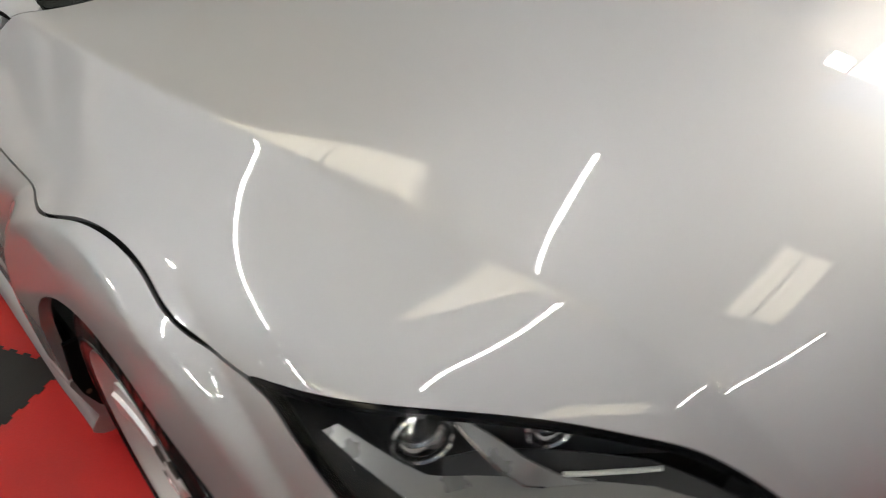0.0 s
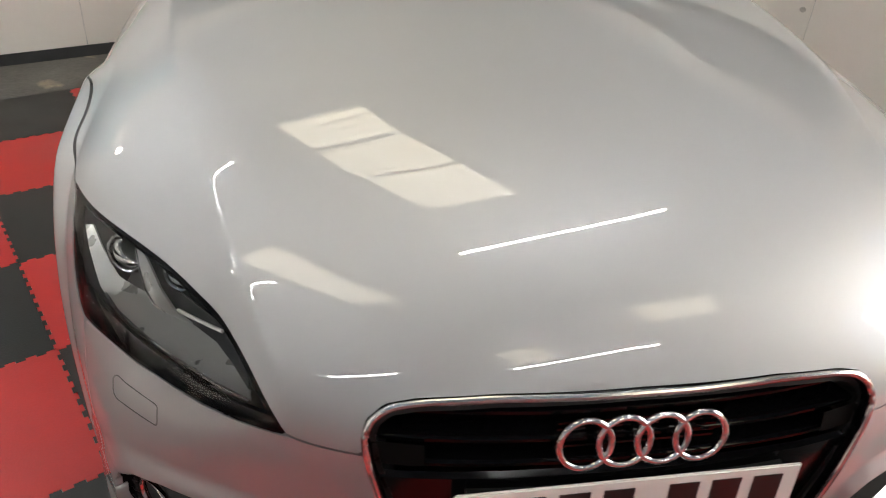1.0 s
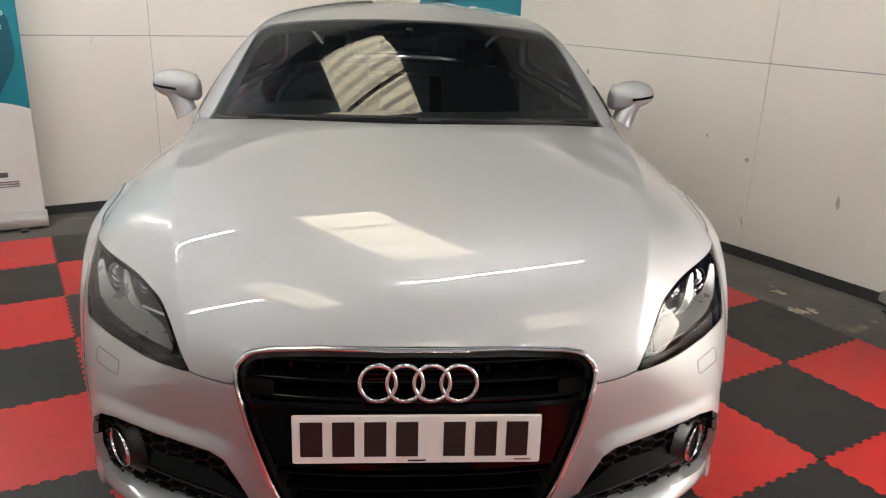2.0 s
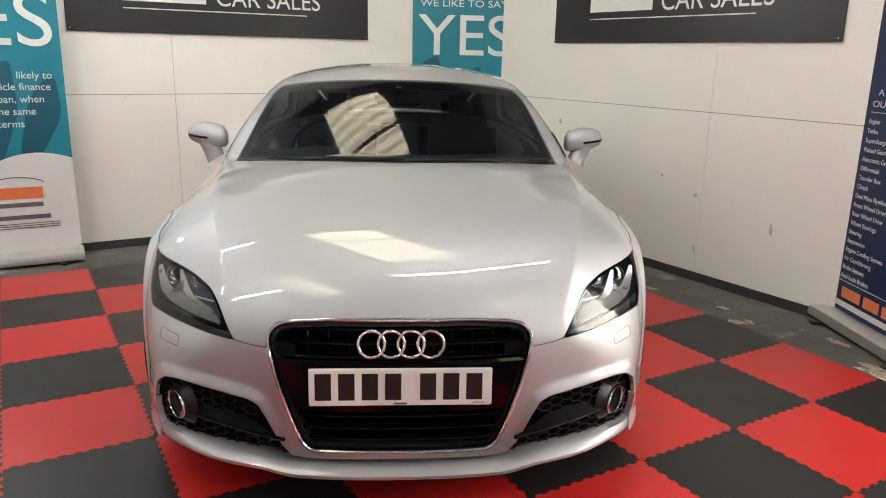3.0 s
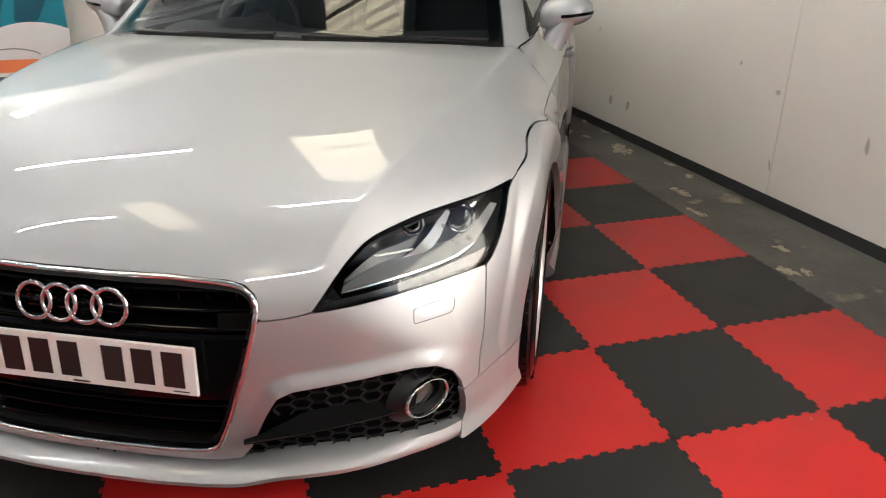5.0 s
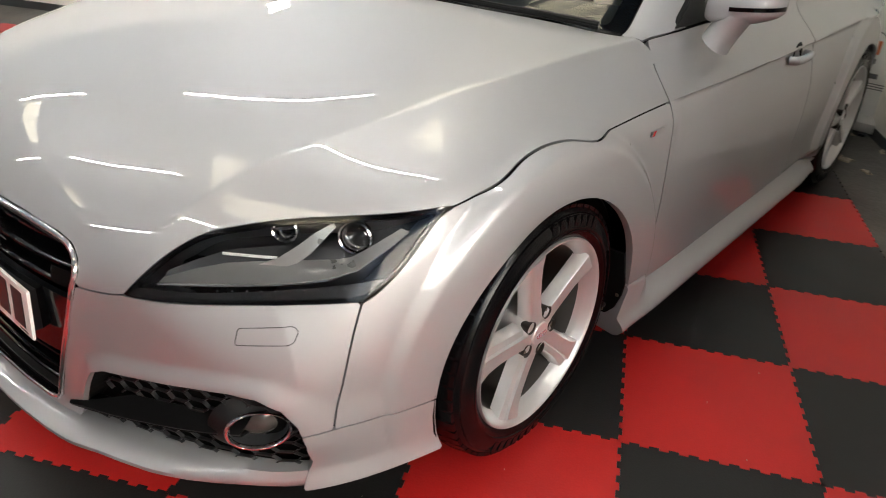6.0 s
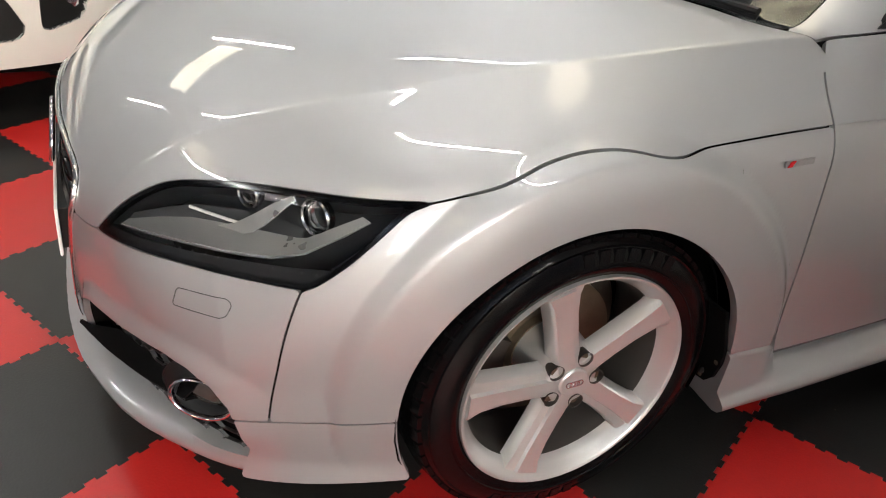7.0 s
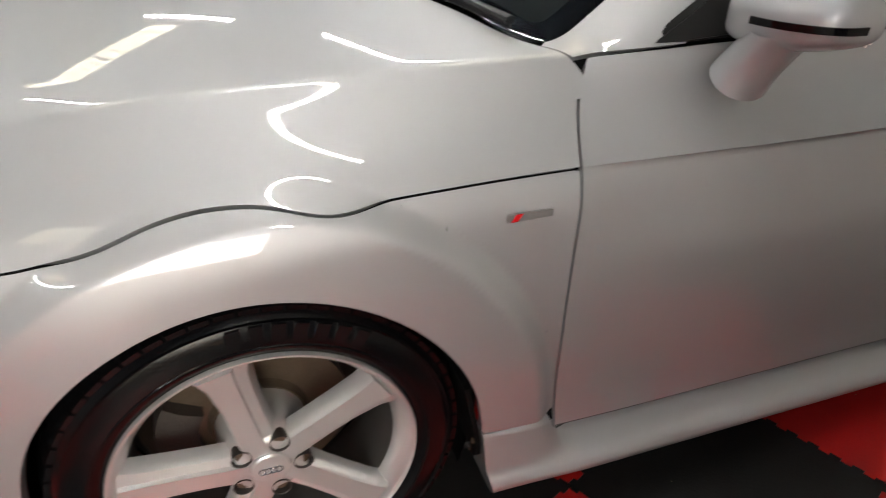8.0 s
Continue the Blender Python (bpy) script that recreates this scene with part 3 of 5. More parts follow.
def ribbon(upper, lower, thick=.004):
    """A thin solid strip between two lines of points."""
    a, b = [Vector(q) for q in upper], [Vector(q) for q in lower]
    n = len(a)
    nrm = [(a[min(i + 1, n - 1)] - a[max(i - 1, 0)]).cross(b[i] - a[i]).normalized() * thick for i in range(n)]
    verts = a + b + [q - d for q, d in zip(a, nrm)] + [q - d for q, d in zip(b, nrm)]
    faces = []
    for i in range(n - 1):
        faces += [(i, i + 1, n + i + 1, n + i), (2 * n + i, 3 * n + i, 3 * n + i + 1, 2 * n + i + 1), (i, 2 * n + i, 2 * n + i + 1, i + 1), (n + i, n + i + 1, 3 * n + i + 1, 3 * n + i)]
    faces += [(0, n, 3 * n, 2 * n), (n - 1, 3 * n - 1, 4 * n - 1, 2 * n - 1)]
    return verts, faces


def torus(r, t, m=None, steps=40, sides=10, squash=1.0):
    return tube_ring([(0, r * math.cos(2 * math.pi * i / steps), r * math.sin(2 * math.pi * i / steps)) for i in range(steps)], t, sides, m, squash)


def tube_ring(pts, t, sides, m, squash):
    verts, faces, n = [], [], len(pts)
    for q in pts:
        out = Vector(q).normalized()
        for k in range(sides):
            a = 2 * math.pi * k / sides
            v = Vector(q) + out * (t * math.cos(a)) + Vector((t * squash * math.sin(a), 0, 0))
            verts.append(m @ v if m is not None else v)
    for i in range(n):
        j = (i + 1) % n
        faces += [(i * sides + k, i * sides + (k + 1) % sides, j * sides + (k + 1) % sides, j * sides + k) for k in range(sides)]
    return verts, faces


# ---------------------------------------------------------------- wheels
HUB_X, TYRE_R, RIM_R = .885, .327, .238


def wheel_meshes():
    """Tyre, rim, spokes, disc, caliper, cap and bolts about the x axis; x grows outwards, 0 is the outer rim face."""
    out = {}
    tyre = [(-.215, .232), (-.222, .245), (-.224, .275), (-.215, .300), (-.195, .320), (-.17, .326), (-.11, .327), (-.05, .326), (-.026, .320), (-.010, .305), (-.0065, .3012), (-.0035, .3008), (-.0050, .2975), (.001, .285), (.004, .268), (.0042, .2645), (.0062, .2632), (.0058, .2605), (.0030, .2592), (.000, .250), (-.008, .240), (-.010, .233)]
    v, f = revolve(tyre, 96)
    out["tyre"] = mesh_of("tyre", v, f, RUBBER)
    out["barrel"] = mesh_of("barrel", *revolve([(-.21, .236), (-.20, .228), (-.15, .205), (-.06, .205), (-.040, .211)], 72), BARREL)
    rim = [(-.040, .211), (-.030, .215), (-.022, .220), (-.012, .228), (-.004, .232), (.0, .236), (.001, .2395), (-.004, .2415), (-.012, .240), (-.014, .236)]
    out["rim"] = mesh_of("rim", *revolve(rim, 96), ALLOY)
    # one broad spoke: flat face, a lower step along one flank, dished towards the hub
    sections = [(.030, .031, -.015), (.060, .029, -.015), (.100, .028, -.015), (.150, .029, -.014), (.195, .033, -.011), (.222, .042, -.007)]
    verts, faces = [], []
    for r, hw, x in sections:
        lean = .010 * (r - .03) / .19
        prof = [(-hw - .006, x - .034), (-hw, x - .005), (-hw + .004, x), (hw * .30, x + .001), (hw * .38, x - .006), (hw - .003, x - .010), (hw, x - .014), (hw + .006, x - .036)]
        verts += [Vector((px, py + lean, r)) for py, px in prof]
    n = 8
    for i in range(len(sections) - 1):
        faces += [(i * n + k, i * n + k + 1, (i + 1) * n + k + 1, (i + 1) * n + k) for k in range(n - 1)]
    faces += [tuple(range(n)), tuple((len(sections) - 1) * n + k for k in range(n))[::-1]]
    out["spoke"] = mesh_of("spoke", verts, faces, ALLOY, sharp=28)
    out["hub"] = mesh_of("hub", *revolve([(-.12, .075), (-.045, .072), (-.021, .060), (-.016, .052), (-.015, .034), (-.019, .032), (-.019, .0)], 40), ALLOY)
    out["back_plate"] = mesh_of("back_plate", *revolve([(-.175, .0), (-.172, .198), (-.180, .204)], 48), BACK_PLATE)
    out["centre_cap"] = mesh_of("centre_cap", *revolve([(-.021, .0315), (-.011, .031), (-.0085, .028), (-.007, .0)], 36), ALLOY)
    rings = [torus(.0062, .0011, Matrix.Translation((-.0065, (i - 1.5) * .0082, 0)), 20, 6) for i in range(4)]
    out["cap_emblem"] = mesh_of("cap_emblem", *joined(*rings), CHROME)
    out["bolt"] = mesh_of("bolt", *revolve([(-.050, .014), (-.050, .0105), (-.034, .0105), (-.032, .009), (-.032, .0)], 12), STEEL, sharp=20)
    out["bolt_well"] = mesh_of("bolt_well", *revolve([(-.0255, .0165), (-.0265, .015), (-.052, .0135), (-.053, 0)], 16), CALIPER)
    out["brake_disc"] = mesh_of("brake_disc", *revolve([(-.155, .075), (-.155, .156), (-.128, .156), (-.128, .085), (-.115, .078), (-.115, .0)], 64), STEEL)
    cal = []
    for i in range(9):
        a = radians(150 + 60 * i / 8)
        for x, r in ((-.17, .10), (-.17, .168), (-.105, .168), (-.100, .14), (-.105, .10)):
            cal.append(Vector((x, r * math.cos(a), r * math.sin(a))))
    fs = [(i * 5 + k, i * 5 + (k + 1) % 5, (i + 1) * 5 + (k + 1) % 5, (i + 1) * 5 + k) for i in range(8) for k in range(5)] + [(0, 1, 2, 3, 4), (44, 43, 42, 41, 40)]
    out["brake_caliper"] = mesh_of("brake_caliper", cal, fs, CALIPER)
    # tread blocks round the shoulder and worn raised lettering as plain bars on the sidewall
    blocks = []
    for i in range(60):
        a = Matrix.Rotation(2 * math.pi * i / 60, 4, "X")
        for x0, x1, off in ((-.062, -.014, 0), (-.205, -.160, .5), (-.106, -.066, .3), (-.155, -.112, .7)):
            b = Matrix.Rotation(2 * math.pi * off / 60, 4, "X") @ a
            q = [Vector((x, y, z)) for x, z in ((x0, .3285 if x0 < -.015 else .32), (x1, .3285 if x1 < -.05 else .3175)) for y in (-.0135, .0135)]
            top = [b @ v for v in q]
            low = [b @ Vector((v.x, v.y, v.z - .008)) for v in q]
            blocks.append((top + low, [(0, 1, 3, 2), (0, 4, 5, 1), (1, 5, 7, 3), (3, 7, 6, 2), (2, 6, 4, 0)]))
    out["tread"] = mesh_of("tread", *joined(*blocks), RUBBER, smooth=False)
    w = .010
    q = [Vector((x, y, z)) for x, z in ((.0042, .272), (.0016, .297)) for y in (-w, w)]
    low = [v - Vector((.004, 0, 0)) for v in q]
    out["sidewall_bar"] = mesh_of("sidewall_bar", q + low, [(0, 1, 3, 2), (0, 4, 5, 1), (1, 5, 7, 3), (3, 7, 6, 2), (2, 6, 4, 0)], TYRE_MARK, smooth=False)
    return out


BADGE_SILVER = material("badge_silver", (.30, .30, .30), .3, .6, .1, 60)
BACK_PLATE = material("rusty_back_plate", (.035, .026, .018), .7, .2, .4, 20, .001, 150)
TYRE_MARK = material("tyre_mark", (.005, .005, .0055), .22, 0, .2, 30, spec=.2)
WHEEL = wheel_meshes()


def wheel(parent, m):
    w = new("wheel")
    w.parent, w.matrix_basis = parent, m
    w["label"] = "silver five-spoke alloy wheel with black tyre"
    for name in ("tyre", "tread", "rim", "barrel", "hub", "centre_cap", "cap_emblem", "brake_disc", "brake_caliper", "back_plate"):
        ob = part(name, WHEEL[name], None, w)
        if name == "tread":
            tagged(ob, kind="stuff")
    for start in (-32, 148):
        for i in range(7):
            part("sidewall_bar", WHEEL["sidewall_bar"], None, w, m=Matrix.Rotation(radians(start + i * 6.2), 4, "X"))
    for i in range(5):
        a = Matrix.Rotation(radians(72 * i + 15), 4, "X")
        part("spoke", WHEEL["spoke"], None, w, m=a)
        b = Matrix.Rotation(radians(72 * i + 15 + 36), 4, "X") @ Matrix.Translation((.015, 0, .053))
        part("bolt_well", WHEEL["bolt_well"], None, w, m=b)
        part("bolt", WHEEL["bolt"], None, w, m=b)
    return w


for y in (0.006, REAR_Y):
    out_x = HUB_X + (.012 if y < 1 else .032)
    wheel(car, Matrix.Translation((out_x, y, TYRE_R - .009)))
    wheel(car, Matrix.Translation((-out_x, y, TYRE_R - .009)) @ Matrix.Rotation(math.pi, 4, "Z"))
    for side in (1, -1):
        # wheel-house lining
        verts, faces, n = [], [], 28
        for i in range(n + 1):
            a = radians(-22 + 224 * i / n)
            for x, r in ((.868, .352), (.86, .362), (.66, .362), (.60, .362)):
                verts.append((side * x, y + r * math.cos(a), .312 + r * math.sin(a)))
        faces = [(i * 4 + k, i * 4 + k + 1, i * 4 + 5 + k, i * 4 + 4 + k) for i in range(n) for k in range(3)]
        k = len(verts)
        verts += [(side * .60, y + .362 * math.cos(radians(-22 + 224 * i / n)), .312 + .362 * math.sin(radians(-22 + 224 * i / n))) for i in range(n + 1)]
        faces.append(tuple(range(k, k + n + 1)))
        part("wheel_house", (verts, faces), GAP, car, "black wheel-house lining")
        for dz in (.235, .30):
            q = Vector((side * .872, y + .347, dz))
            part("liner_clip", revolve([(0, .008), (.004, .007), (.006, 0)], 10, facing(q, (side, -.2, 0))), TRIM_BLACK, car)

# ---------------------------------------------------------------- underbody and cabin
part("underbody", joined(*[slab([(-w, .17), (w, .17), (w, .50), (-w, .50)], d, Matrix.Translation((0, y, 0))) for w, y, d in ((.58, -.60, 1.1), (.80, .50, 1.55), (.58, 2.05, .95))]), GAP, car, "black underbody")
part("nose_box", slab([(-.62, .20), (.62, .20), (.62, .60), (-.62, .60)], .30, Matrix.Translation((0, -.64, 0))), GAP, car)
sheet("headlining", rest_belt, DASH, car, "dark cabin lining", fold=0, inset=.03)
for side in (1, -1):
    sheet("door_card", clip(REST, lambda x, y, z: np.maximum(np.maximum.reduce([.62 - y, y - 1.7, z - belt_z(y), .45 - z]), .3 - x * side)), DASH, car, fold=0, inset=.06)
dash = []
for i in range(25):
    x = -.70 + 1.40 * i / 24
    hood_over = .035 * math.exp(-((x + .36) / .17) ** 2)
    y0 = .52 + .18 * (x / .7) ** 2
    dash.append([(x, y0, .84), (x, y0 + .18, .885), (x, y0 + .36, .890 + hood_over), (x, y0 + .44, .875 + hood_over), (x, y0 + .46, .80), (x, y0 + .40, .60)])
part("dashboard", ([q for row in dash for q in row], [(i * 6 + k, i * 6 + k + 1, i * 6 + 7 + k, i * 6 + 6 + k) for i in range(24) for k in range(5)]), DASH, car, "black dashboard")


def seat(x):
    s = new("seat")
    s.parent = car
    s["label"] = "black bucket seat with headrest"
    part("cushion", boxed(x - .25, 1.20, .42, x + .25, 1.72, .60, .05), SEAT, s)
    back = boxed(-.24, -.07, 0, .24, .07, .47, .06)
    part("backrest", back, SEAT, s, m=Matrix.Translation((x, 1.70, .55)) @ Matrix.Rotation(radians(-18), 4, "X"))
    part("headrest", boxed(-.098, -.045, 0, .098, .045, .15, .042), SEAT, s, m=Matrix.Translation((x, 1.86, .985)) @ Matrix.Rotation(radians(-12), 4, "X"))


seat(-.37)
seat(.37)
wheel_tilt = Matrix.Translation((-.37, 1.02, .875)) @ Matrix.Rotation(radians(-28), 4, "X") @ Matrix.Rotation(radians(90), 4, "Z")
steer = part("steering_wheel", torus(.178, .015, wheel_tilt, 48, 10), SATIN_BLACK, car, "black flat-bottomed steering wheel")
part("steering_boss", revolve([(-.02, .07), (.01, .065), (.02, .03), (.022, 0)], 24, wheel_tilt), SATIN_BLACK, steer)
for a in (0, 180, 270):
    part("steering_spoke", tube([wheel_tilt @ Vector((0, .05 * math.cos(radians(a)), .05 * math.sin(radians(a)))), wheel_tilt @ Vector((0, .17 * math.cos(radians(a)), .17 * math.sin(radians(a))))], .016, 8, flat=.5), SATIN_BLACK, steer)
mirror_in = part("interior_mirror", boxed(-.115, -.015, -.032, .115, .02, .032, .014, m=Matrix.Translation((0, .90, 1.160)) @ Matrix.Rotation(radians(6), 4, "Z")), SATIN_BLACK, car, "black interior mirror")
part("mirror_stalk", tube([(0, .90, 1.175), (0, .885, 1.215)], .014, 8), SATIN_BLACK, mirror_in)

# ---------------------------------------------------------------- wipers and cowl
def wiper(x0, x1, rise0, rise1):
    """An arm and blade along the foot of the screen."""
    pts = []
    for i in range(13):
        x = x0 + (x1 - x0) * i / 12
        y = float(cowl_y(abs(x))) + rise0 + (rise1 - rise0) * i / 12
        pts.append(on_top(x, y, .007))
    w = part("wiper", tube(pts, .0042, 8, flat=1.5), SATIN_BLACK, car, "black windscreen wiper")
    arm = [on_top(x0, float(cowl_y(abs(x0))) + .012, .018)] + [q + Vector((0, .003, .007)) for q in pts[2:8]]
    part("wiper_arm", tube(arm, [.011, .009, .007, .006, .0055, .005, .0045], 8, flat=.7), TRIM_BLACK, w)


wiper(.66, .10, .012, .030)
wiper(.02, -.56, .006, .016)
cowl = []
for i in range(33):
    x = -.70 + 1.40 * i / 32
    y = float(cowl_y(abs(x)))
    q = on_top(x, y - .004)
    cowl.append([(x, y - .03, q.z - .04), (x, y + .004, q.z - .022), (x, y + .05, q.z - .014)])
part("cowl_panel", ([q for row in cowl for q in row], [(i * 3 + k, i * 3 + k + 1, i * 3 + 4 + k, i * 3 + 3 + k) for i in range(32) for k in range(2)]), GAP, car, "black scuttle panel")

# ---------------------------------------------------------------- grille, plate, rings
grille = sheet("grille", clip(FRONT, lambda x, y, z: np.maximum(grille_field(x, y, z), -grille_field(x, y, z) - .0075)), GLOSS_BLACK, car, "chrome-framed black grille", fold=.02, inset=.002)
ring = [(x, z) for x, z in GRILLE_LINE if x > 0]
ring = rounded(ring + [(-x, z) for x, z in reversed(ring)], .02, 5)
ring = [(a * (1 - w) + c * w, b * (1 - w) + d * w) for (a, b), (c, d) in zip(ring, ring[1:] + ring[:1]) for w in (np.arange(max(1, int(math.hypot(c - a, d - b) / .03))) / max(1, int(math.hypot(c - a, d - b) / .03)))]
part("grille_frame", tube([on_front(x * .994, .447 + (z - .447) * .988, .0035) for x, z in ring], .0052, 10, closed=True), FRAME, grille, "chrome frame")
sheet("grille_inner_frame", clip(FRONT, lambda x, y, z: np.maximum(grille_field(x, y, z) + .007, -grille_field(x, y, z) - .016)), SATIN_BLACK, grille, fold=.04, inset=.012)
part("grille_backing", slab([(-.37, .235), (.37, .235), (.39, .65), (-.39, .65)], .01, Matrix.Translation((0, -.70, 0))), GAP, grille)


def grille_half(z):
    x = np.linspace(.5, .1, 401)
    v = grille_shape(x, np.full_like(x, z))
    return float(x[int(np.argmax(v < 0))])


def slat(z, depth, height, mat, sink=.022, droop=.0):
    """A rounded cross-bar that follows the bow of the nose."""
    w, rows, n = grille_half(z) - .006, [], 24
    for i in range(n + 1):
        x = -w + 2 * w * i / n
        y = on_front(x, z).y + sink
        rows.append([(x, y + depth, z + height * .5), (x, y + .006, z + height * .5), (x, y, z + height * .25), (x, y - .001, z), (x, y + .004, z - height * .4), (x, y + depth, z - height * .5)])
    faces = [(i * 6 + k, i * 6 + (k + 1) % 6, i * 6 + 6 + (k + 1) % 6, i * 6 + 6 + k) for i in range(n) for k in range(6)]
    part("slat", ([q for row in rows for q in row], faces), mat, grille)


for z in (.608, .570, .531):
    slat(z, .05, .016, GLOSS_BLACK)
for z in (.352, .313, .276):
    slat(z, .05, .013, GLOSS_BLACK)
for i in range(12):
    x = -.325 + .65 * i / 11
    if abs(x) > .14:
        part("rib", boxed(x - .0025, on_front(x, .57).y + .045, .525, x + .0025, on_front(x, .57).y + .075, .64), GLOSS_BLACK, grille)
rows = []
for i in range(17):
    x = -.33 + .66 * i / 16
    w0, w1 = grille_half(.525), grille_half(.365)
    rows.append([(x / .33 * (w0 - .01), on_front(x, .52).y + .022, .524), (x / .33 * (w0 - .012), on_front(x, .51).y + .016, .517), (x / .33 * (w1 - .012), on_front(x, .38).y + .014, .372), (x / .33 * (w1 - .012), on_front(x, .38).y + .03, .366)])
part("plate_panel", ([q for row in rows for q in row], [(i * 4 + k, i * 4 + k + 1, i * 4 + 5 + k, i * 4 + 4 + k) for i in range(16) for k in range(3)]), GLOSS_BLACK, grille)
PLATE = Matrix.Translation((0, -.838, .455)) @ Matrix.Rotation(radians(-4), 4, "X")
plate = part("number_plate", boxed(-.26, -.003, -.0555, .26, .003, .0555, .0025, m=PLATE), PLATE_WHITE, car, "white number plate with dark character bars")
part("plate_mount", boxed(-.24, .003, -.045, .24, .03, .045, m=PLATE), SATIN_BLACK, plate)
for x in (-.220, -.154, -.088, -.022, .077, .143, .209):
    part("plate_bar", boxed(x - .023, -.0042, -.0385, x + .023, -.003, .0405, m=PLATE), PLATE_BLACK, plate, smooth=False)
part("plate_bar", boxed(-.02, -.0042, -.050, .018, -.003, -.0465, m=PLATE), PLATE_BLACK, plate, smooth=False)
part("plate_bar", boxed(.205, -.0042, -.048, .24, -.003, -.046, m=PLATE), PLATE_BLACK, plate, smooth=False)
RING_R, RING_T = .0372, .0050
for i in range(4):
    m = Matrix.Translation(((i - 1.5) * .0557, -.826, .579)) @ Matrix.Rotation(radians(-12), 4, "X") @ Matrix.Rotation(radians(-90), 4, "Z")
    part("emblem_ring", torus(RING_R, RING_T, m, 48, 12, 1.1), CHROME, grille, "chrome ring")
for dz in (-.022, -.011, 0, .011, .022):
    part("emblem_bar", boxed(-.118, -.806, .578 + dz - .002, .118, -.80, .578 + dz + .002), GLOSS_BLACK, grille)

# ---------------------------------------------------------------- lower intakes, fog lamps, lip
def hex_bars(keep, cell=.0185, wall=.0014):
    """A honeycomb of thin walls on the bow of the nose."""
    shapes, seen = [], set()
    for i in range(-2, 40):
        for j in range(-2, 16):
            cx, cz = .30 + i * cell * 1.5 * 1.25, .19 + (j + .5 * (i % 2)) * cell * 1.732 * .8
            corner = [(cx + cell * 1.25 * math.cos(radians(60 * k)), cz + cell * .8 * math.sin(radians(60 * k))) for k in range(6)]
            for a, b in zip(corner, corner[1:] + corner[:1]):
                key = (round((a[0] + b[0]) * 500), round((a[1] + b[1]) * 500))
                mx, mz = (a[0] + b[0]) / 2, (a[1] + b[1]) / 2
                if key in seen or not keep(mx, mz):
                    continue
                seen.add(key)
                d = Vector((b[0] - a[0], b[1] - a[1])).normalized()
                nx, nz = -d.y * wall, d.x * wall
                ya, yb = on_front(min(a[0], .79), a[1]).y + .030, on_front(min(b[0], .79), b[1]).y + .030
                v = [(a[0] + nx, ya, a[1] + nz), (a[0] - nx, ya, a[1] - nz), (b[0] - nx, yb, b[1] - nz), (b[0] + nx, yb, b[1] + nz)]
                v += [(p[0], p[1] + .008, p[2]) for p in v]
                shapes.append((v, [(0, 1, 2, 3), (0, 3, 7, 4), (1, 5, 6, 2)]))
    return joined(*shapes)


FOG = Vector((.688, -.642, .316))
FOG_AXIS = Vector((.80, -.60, .03))
FOG_OVAL = Matrix.Diagonal((1, 1.30, .93, 1))


def wanted(x, z):
    return float(intake_shape(np.array(x), np.array(z))) < -.003 and math.hypot((x - FOG.x) * 1.2, z - FOG.z) > .047 and not (.280 < z - .06 * (x - .335) < .316 and x < .67)


comb = hex_bars(wanted)
for side in (1, -1):
    flip = Matrix.Diagonal((side, 1, 1, 1))
    intake = part("lower_intake", ([flip @ Vector(v) for v in comb[0]], comb[1]), HEX_BLACK, car, "black honeycomb lower intake", smooth=False)
    tagged(intake, kind="stuff")
    sheet("intake_backing", clip(FRONT, lambda x, y, z: np.maximum(intake_field(x, y, z) - .004, .02 - x * side)), GAP, intake, fold=-.05, inset=.055)
    up, low, back = [], [], []
    for i in range(21):
        t = i / 20
        x = .335 + .330 * t
        z = .288 + .022 * t
        h = .030 * min(max(t - .10, 0) * 4.0, 1) * (1 - .25 * t)
        y = on_front(x, z).y - .012 + .028 * t
        up.append((side * x, y + .030 * min(t * 3, 1), z + .003 + h))
        low.append((side * x, y - .003, z - .004))
        back.append((side * x, y + .045, z - .006))
    part("intake_fin", ribbon(up, low, .005), FIN_BLACK, intake, "satin black fin")
    part("intake_fin", ribbon(low, back, .005), FIN_BLACK, intake)
    part("fin_edge", tube(low, .0022, 6), TRIM_BLACK, intake)
    q = Vector((side * FOG.x, FOG.y, FOG.z))
    axis = Vector((side * FOG_AXIS.x, FOG_AXIS.y, FOG_AXIS.z))
    m = facing(q, axis) @ FOG_OVAL
    fog = part("fog_lamp", torus(.0455, .0034, m, 48, 10, 1.6), CHROME, car, "round fog lamp with chrome ring")
    part("fog_bowl", revolve([(-.004, .042), (-.03, .040), (-.055, .024), (-.058, 0)], 40, m), LENS_DARK, fog)
    part("fog_bulb", revolve([(-.036, .034), (-.022, .030), (-.014, .018), (-.012, 0)], 28, m), FOG_GLASS, fog)
    part("fog_surround", revolve([(-.004, .046), (-.014, .058), (-.03, .072)], 40, m), SATIN_BLACK, fog)

lip = []
LIP_X = [-.757 + 1.514 * i / 96 for i in range(97)]
for x in LIP_X:
    s = 1 - ease(np.array(abs(x)), .50, .765)
    y = on_front(max(-.757, min(.757, x)), .25).y
    d = .034 * float(s)
    k = -.004 + .014 * float(ease(np.array(abs(x)), .30, .42))
    lip.append([(x, y + .045, .214 + k), (x, y + .006, .211 + k), (x, y + .004 - d * .75, .199 + k), (x, y + .001 - d, .190 + k), (x, y + .002 - d, .180 + k), (x, y + .012 - d * .4, .168 + k), (x, y + .12, .163)])
n = 7
part("front_lip", ([q for row in lip for q in row], [(i * n + k, i * n + k + 1, i * n + n + 1 + k, i * n + n + k) for i in range(96) for k in range(n - 1)]), PAINT, car, "silver front splitter lip", sharp=50)

